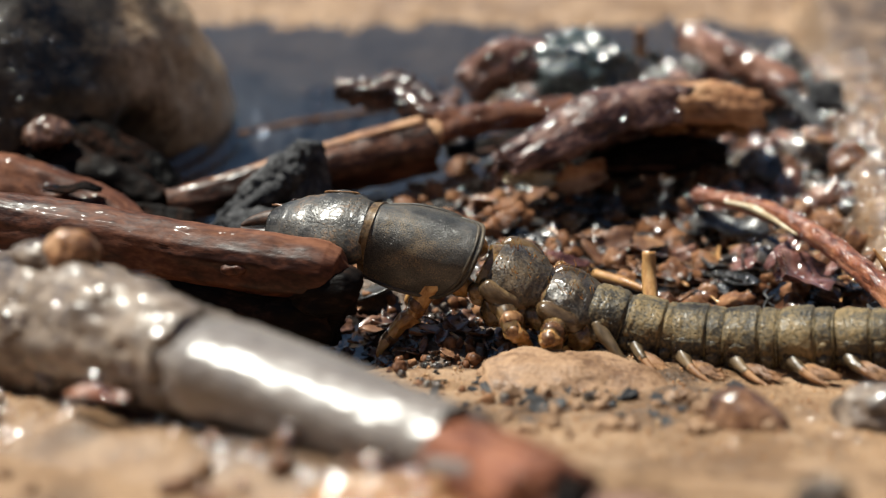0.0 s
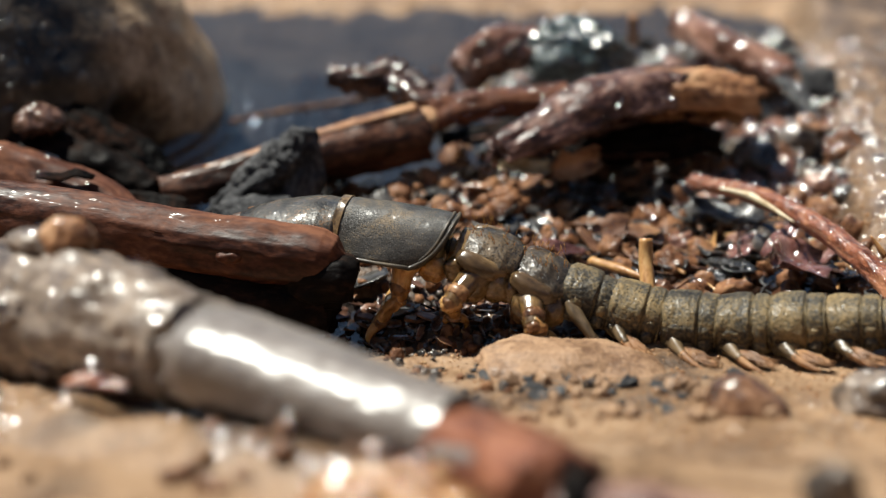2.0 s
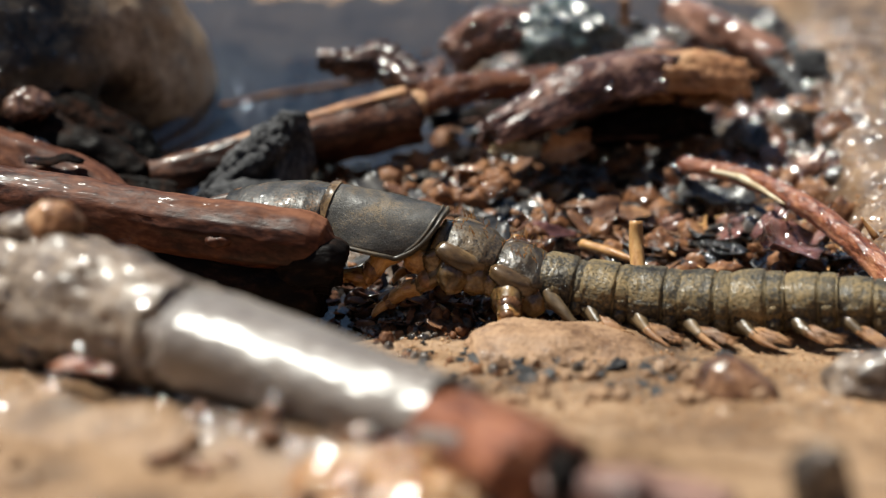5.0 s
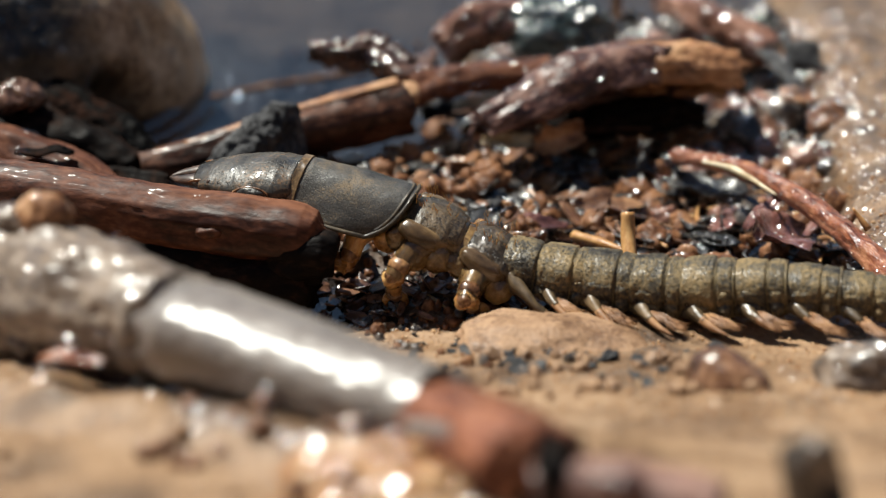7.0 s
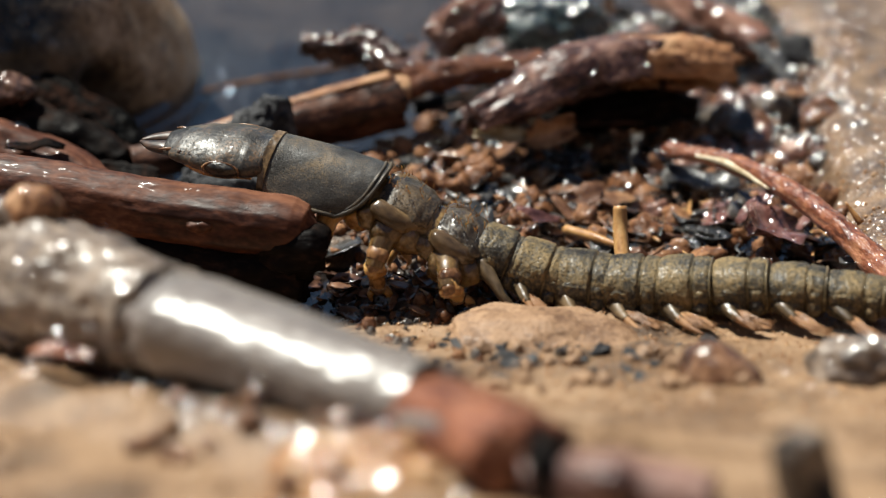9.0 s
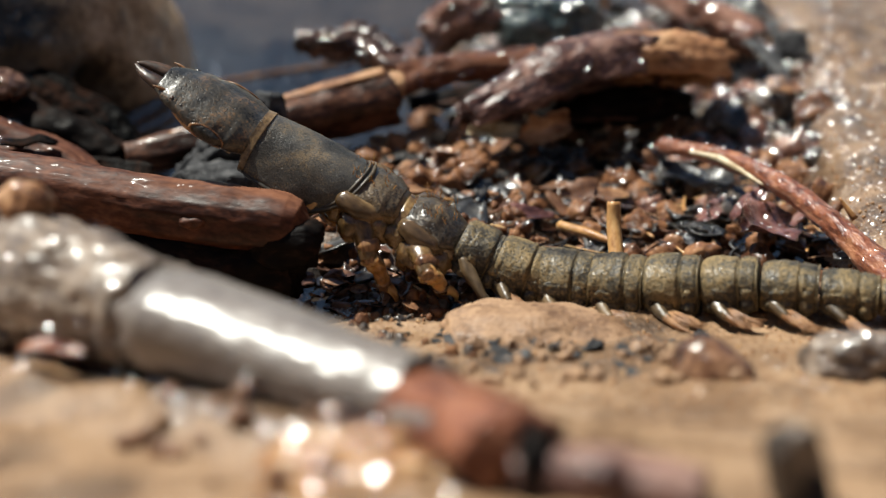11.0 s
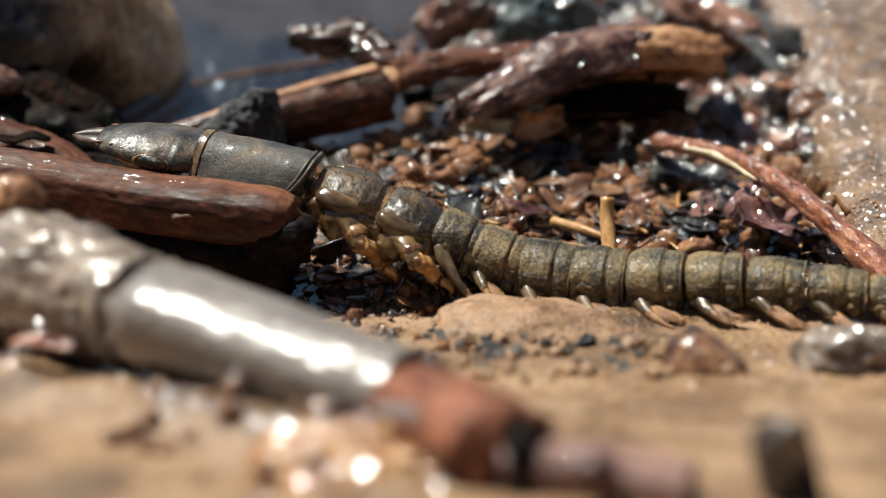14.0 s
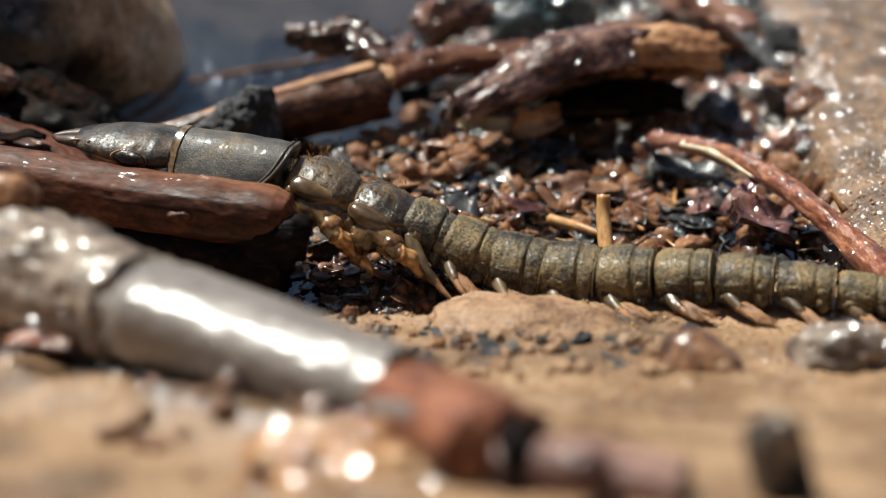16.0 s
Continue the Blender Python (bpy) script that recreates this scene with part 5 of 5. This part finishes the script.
        part("hip", moved(lump((0.6, 0.6, 0.5), 17 + e, 0.2, 4), pose(5.3, e * 1.3, -1.15)), AMBER, pro, "amber fold beside the hip")
    keyed["pronotum"] = pro
    for key, seed in (("mesothorax", 5), ("metathorax", 6)):
        seg = part(key, moved(body_rings(4.8, [1.9, 2.3, 2.4, 2.35, 2.0], [1.35, 1.5, 1.55, 1.5, 1.35], 0.1, 36, 26, 1.0, 2.1, 0.06, seed), pose(0, 0, -0.35)), OLIVE_SKIN, root, "olive-brown wrinkled chest ring")
        part("back_plate", moved(body_rings(3.9, [1.7, 2.3, 2.45, 2.4, 1.9], [0.55, 0.85, 0.95, 0.9, 0.6], 0.4, 48, 36, 0.15, 2.3, 0.10, seed + 3), pose(0.6, 0, 0.7)), PLATE, seg, "dark rough back plate")
        for s in (-1, 1):
            part("side_fold", rod([(0.5, s * 1.75, 0.15), (1.3, s * 2.2, 0.12), (2.6, s * 2.3, 0.0), (3.9, s * 1.9, -0.05)], [0.35, 0.72, 0.82, 0.84, 0.76, 0.4], seed + s, 0.1, 0.9, 24, 40, 0), PLATE_SKIN, seg, "brown glossy bulging fold of skin")
            part("side_lobe", moved(lump((1.15, 0.95, 1.15), seed + s, 0.22, 4), pose(3.7, s * 2.0, -1.1)), OLIVE_SKIN, seg, "olive glossy side lobe")
            part("side_lobe", moved(lump((0.9, 0.8, 0.9), seed + s + 3, 0.22, 4), pose(0.6, s * 2.0, -1.0)), OLIVE_SKIN, seg, "olive glossy side lobe")
            part("hip", moved(lump((1.15, 1.1, 1.2), seed + s + 5, 0.12, 4), pose(2.2, s * 2.5, -1.35)), OLIVE_SKIN, seg, "rounded yellow-olive hip")
            b = bmesh.new()
            r = random.Random(seed * 3 + s)
            hairs = [rod([(x, y, 1.7), (x - 0.2 + r.uniform(-0.3, 0.3), y * 1.1, 1.85 + r.uniform(0.15, 0.5))], [0.035, 0.01], 1, 0, 1, 5, 4, 0) for x, y in ((r.uniform(0.5, 3.8), s * r.uniform(0.1, 1.7)) for _ in range(16))]
            part("bristles", mesh_of(b, *hairs), LEG, seg, "short stiff orange bristles")
        keyed[key] = seg
    for k in range(10):
        f = 1.0 - 0.095 * max(0, k - 4) - (0.10 if k == 0 else 0.04 if k == 1 else 0)

        def ribs(u):
            return 1 - 0.11 * math.exp(-((u - 0.66) / 0.03) ** 2) - 0.08 * math.exp(-(u / 0.05) ** 2) - 0.08 * math.exp(-((u - 1) / 0.05) ** 2) - 0.03 * ease(0.66, 0.72, u) + 0.02 * math.sin(math.pi * min(1, u / 0.66))
        seg = part("abdomen_ring", body_rings(3.75, [2.3 * f, 2.45 * f, 2.45 * f, 2.3 * f], [1.9 * f, 2.0 * f, 2.05 * f, 1.95 * f], 0.12, 56, 56, 0.9, 2.5, 0.055, 10 + k, ribs, 0.09), OLIVE, root, "olive-brown pitted abdomen ring")
        for u, w in ((3.6, 0.14), (2.4, 0.10)):
            part("fold_line", moved(body_rings(w, [2.22 * f, 2.36 * f, 2.22 * f], [1.82 * f, 1.93 * f, 1.82 * f], 0.12, 40, 4, 0.9, 2.5, 0.05, k), pose(u, 0, 0)), FOLD, seg, "thin ochre fold between rings")
        for s in (-1, 1):
            part("tubercle", moved(lump((0.95, 0.55, 0.62), k + s, 0.22, 4), pose(1.25, s * 2.1 * f, -0.75 * f)), OLIVE, seg, "glossy swollen side pleat")
            part("tubercle", moved(lump((0.5, 0.45, 0.6), k + s + 20, 0.22, 3), pose(3.0, s * 2.1 * f, -0.7 * f)), OLIVE, seg, "small side pleat")
            part("upper_wart", moved(lump((0.8, 0.3, 0.5), k * 2 + s, 0.25, 4), pose(1.3, s * 2.18 * f, 0.25 * f)), OLIVE, seg, "low warty swelling")
            part("upper_wart", moved(lump((0.42, 0.28, 0.45), k * 2 + s + 30, 0.25, 3), pose(3.0, s * 2.12 * f, 0.2 * f)), OLIVE, seg)
            part("spiracle", moved(rod([(0.14 * math.cos(a * 0.7854), 0, 0.14 * math.sin(a * 0.7854)) for a in range(9)], [0.05], 1, 0, 1, 6, 24, 0, up=(0, 1, 0)), pose(0.6, s * 2.42 * f, -0.15)), BLACK_HORN, seg, "tiny dark breathing pore")
            if k:
                fil = rod([(0.9, s * 1.95 * f, -0.5), (1.2, s * 2.6 * f, -0.62), (1.5, s * 3.1 * f, -0.72), (1.9, s * 3.6 * f, -0.82)], [0.55, 0.44, 0.36, 0.28], k, 0.15, 1, 14, 24, 0)
                tip = rod([(1.7, s * 3.4 * f, -0.78), (2.5, s * 4.2 * f, -1.0), (3.5, s * 4.9 * f, -1.15)], [0.30, 0.22, 0.04], k, 0.1, 1, 9, 12, 0)
            else:
                fil = rod([(0.9, s * 2.0 * f, 0.0), (1.6, s * 2.7 * f, -0.4), (2.9, s * 3.3, -1.0), (4.0, s * 3.7, -1.4)], [0.5, 0.48, 0.36, 0.24], k, 0.15, 1, 16, 26, 0)
                tip = rod([(3.8, s * 3.6, -1.33), (4.8, s * 4.0, -1.6), (5.8, s * 4.3, -1.75)], [0.26, 0.18, 0.04], k, 0.1, 1, 10, 12, 0)
            fil = part("filament", fil, FILAMENT, seg, "tapered pale olive side filament")
            part("tip", tip, GILL, fil, "thin orange tip")
            if 0 < k < 9:
                r = random.Random(k * 2 + s)
                hairs = [rod([(1.3 + r.uniform(-0.2, 0.4), s * 2.2 * f, -0.6), (2.2 + r.uniform(0, 0.9), s * (2.9 + r.uniform(0, 0.9)), -0.85 + r.uniform(-0.1, 0.12)), (3.0 + r.uniform(0, 1.5), s * (3.2 + r.uniform(0, 1.5)), -1.0)], [0.07, 0.06, 0.02], 1, 0, 1, 4, 5, 0) for _ in range(40)]
                fan = moved(flake(2.8, 0.9, 0.05, k + 3 * s, 0.1, 0.7, 10, 7, 0.35, 0.04), pose(3.0, s * 3.4, -0.95, s * -6, 4, s * 38))
                part("gill_tuft", mesh_of(fan, *hairs), GILL, seg, "fine orange gill tuft")
        keyed["ring", k] = seg
    for leg in ("fore", "mid", "hind"):
        for s in (-1, 1):
            up = part("femur", rod([(-0.5, 0, -0.15), (0.4, 0, 0.2), (1.3, 0, 0.3), (2.3, 0, 0.2), (3.2, 0, 0)], [1.0, 1.2, 1.15, 0.9, 0.8, 0.75, 0.62], 3, 0.12, 0.85, 22, 30, 0), OLIVE_SKIN if leg != "fore" else LEG, root, "olive glossy swollen upper leg")
            part("leg_band", rod([(1.9, 0, 0.25), (2.3, 0, 0.2), (2.7, 0, 0.12)], [0.75, 0.88, 0.74], 8, 0.1, 0.9, 18, 10, 0), LEG_DARK, up, "dark brown band round the leg")
            low = part("tibia", rod([(-0.2, 0, 0), (0.3, 0, 0.12), (1.0, 0, 0.2), (1.8, 0, 0.08), (2.5, 0, -0.05)], [0.74, 0.64, 0.72, 0.58, 0.64, 0.55], 4, 0.2, 0.8, 18, 26, 0.3), LEG, root, "orange lower leg")
            part("knee", moved(lump((0.55, 0.55, 0.5), 5 + s, 0.15, 3), pose(0, 0, 0.05)), LEG_DARK, low, "dark knee joint")
            part("foot", rod([(2.2, 0, 0), (2.7, 0, -0.05), (3.1, 0, -0.12)], [0.62, 0.56, 0.4], 5, 0.15, 1, 12, 10, 0), LEG_DARK, low, "dark foot")
            for c in (-1, 1):
                part("claw", rod([(2.7, c * 0.12, -0.05), (3.2, c * 0.5, 0.0), (3.75, c * 0.75, -0.15), (4.15, c * 0.6, -0.45)], [0.4, 0.34, 0.22, 0.04], 6, 0.05, 1, 9, 12, 0), LEG, low, "orange hooked claw")
            keyed[leg, s, "femur"], keyed[leg, s, "tibia"] = up, low
    return root, keyed


larva, larva_parts = build_larva()


def leg_poses(hip, foot, out, bend=(-0.25, 0.8, 0.55)):
    """Upper and lower leg of fixed lengths from hip to foot, knee bent outwards and up."""
    a, b = 3.2, 3.4
    d = foot - hip
    n = min(max(d.length, 1.2), a + b - 0.05)
    d = d.normalized()
    u = (a * a + n * n - b * b) / (2 * a * n)
    bend = Vector((bend[0], out * bend[1], bend[2]))
    bend = (bend - d * bend.dot(d)).normalized()
    knee = hip + d * (a * u) + bend * (a * math.sqrt(max(0, 1 - u * u)))
    return along_pose(hip, knee), along_pose(knee, hip + d * n)


def motions():
    rows = {k: [] for k in larva_parts}
    base = []
    for t in BEATS:
        line = spine(t)
        o = line[3] * MM
        base.append((t, Matrix.Translation(o)))
        back = Matrix.Translation(-o)
        roll = track(ROLL, t)[0]
        segs = {"head": along_pose(line[1], 2 * line[1] - line[0], roll * 0.8) @ Matrix.Translation((-7.3 * MM, 0, 0)), "pronotum": along_pose(line[1], line[2], roll),
                "mesothorax": along_pose(line[2], line[3], roll * 0.6), "metathorax": along_pose(line[3], line[4], roll * 0.3)}
        for k in range(10):
            segs["ring", k] = along_pose(line[4 + k], line[5 + k])
        for leg, host, u in (("fore", "pronotum", 6.0), ("mid", "mesothorax", 2.3), ("hind", "metathorax", 2.3)):
            for s in (-1, 1):
                hip = segs[host] @ Vector((u * MM, s * 1.9 * MM, -0.9 * MM)) / MM
                foot = body_point(FEET[leg], t, s * 2.2)
                if s > 0:
                    foot = foot + Vector((1.2, 0.8, 0.2))
                segs[leg, s, "femur"], segs[leg, s, "tibia"] = leg_poses(hip, foot, s, (0.3, 0.35, -0.7) if leg == "fore" else (-0.25, 0.8, 0.55))
        for k, m in segs.items():
            rows[k].append((t, back @ m))
    walk(larva, base)
    for k, ob in larva_parts.items():
        walk(ob, rows[k])


motions()
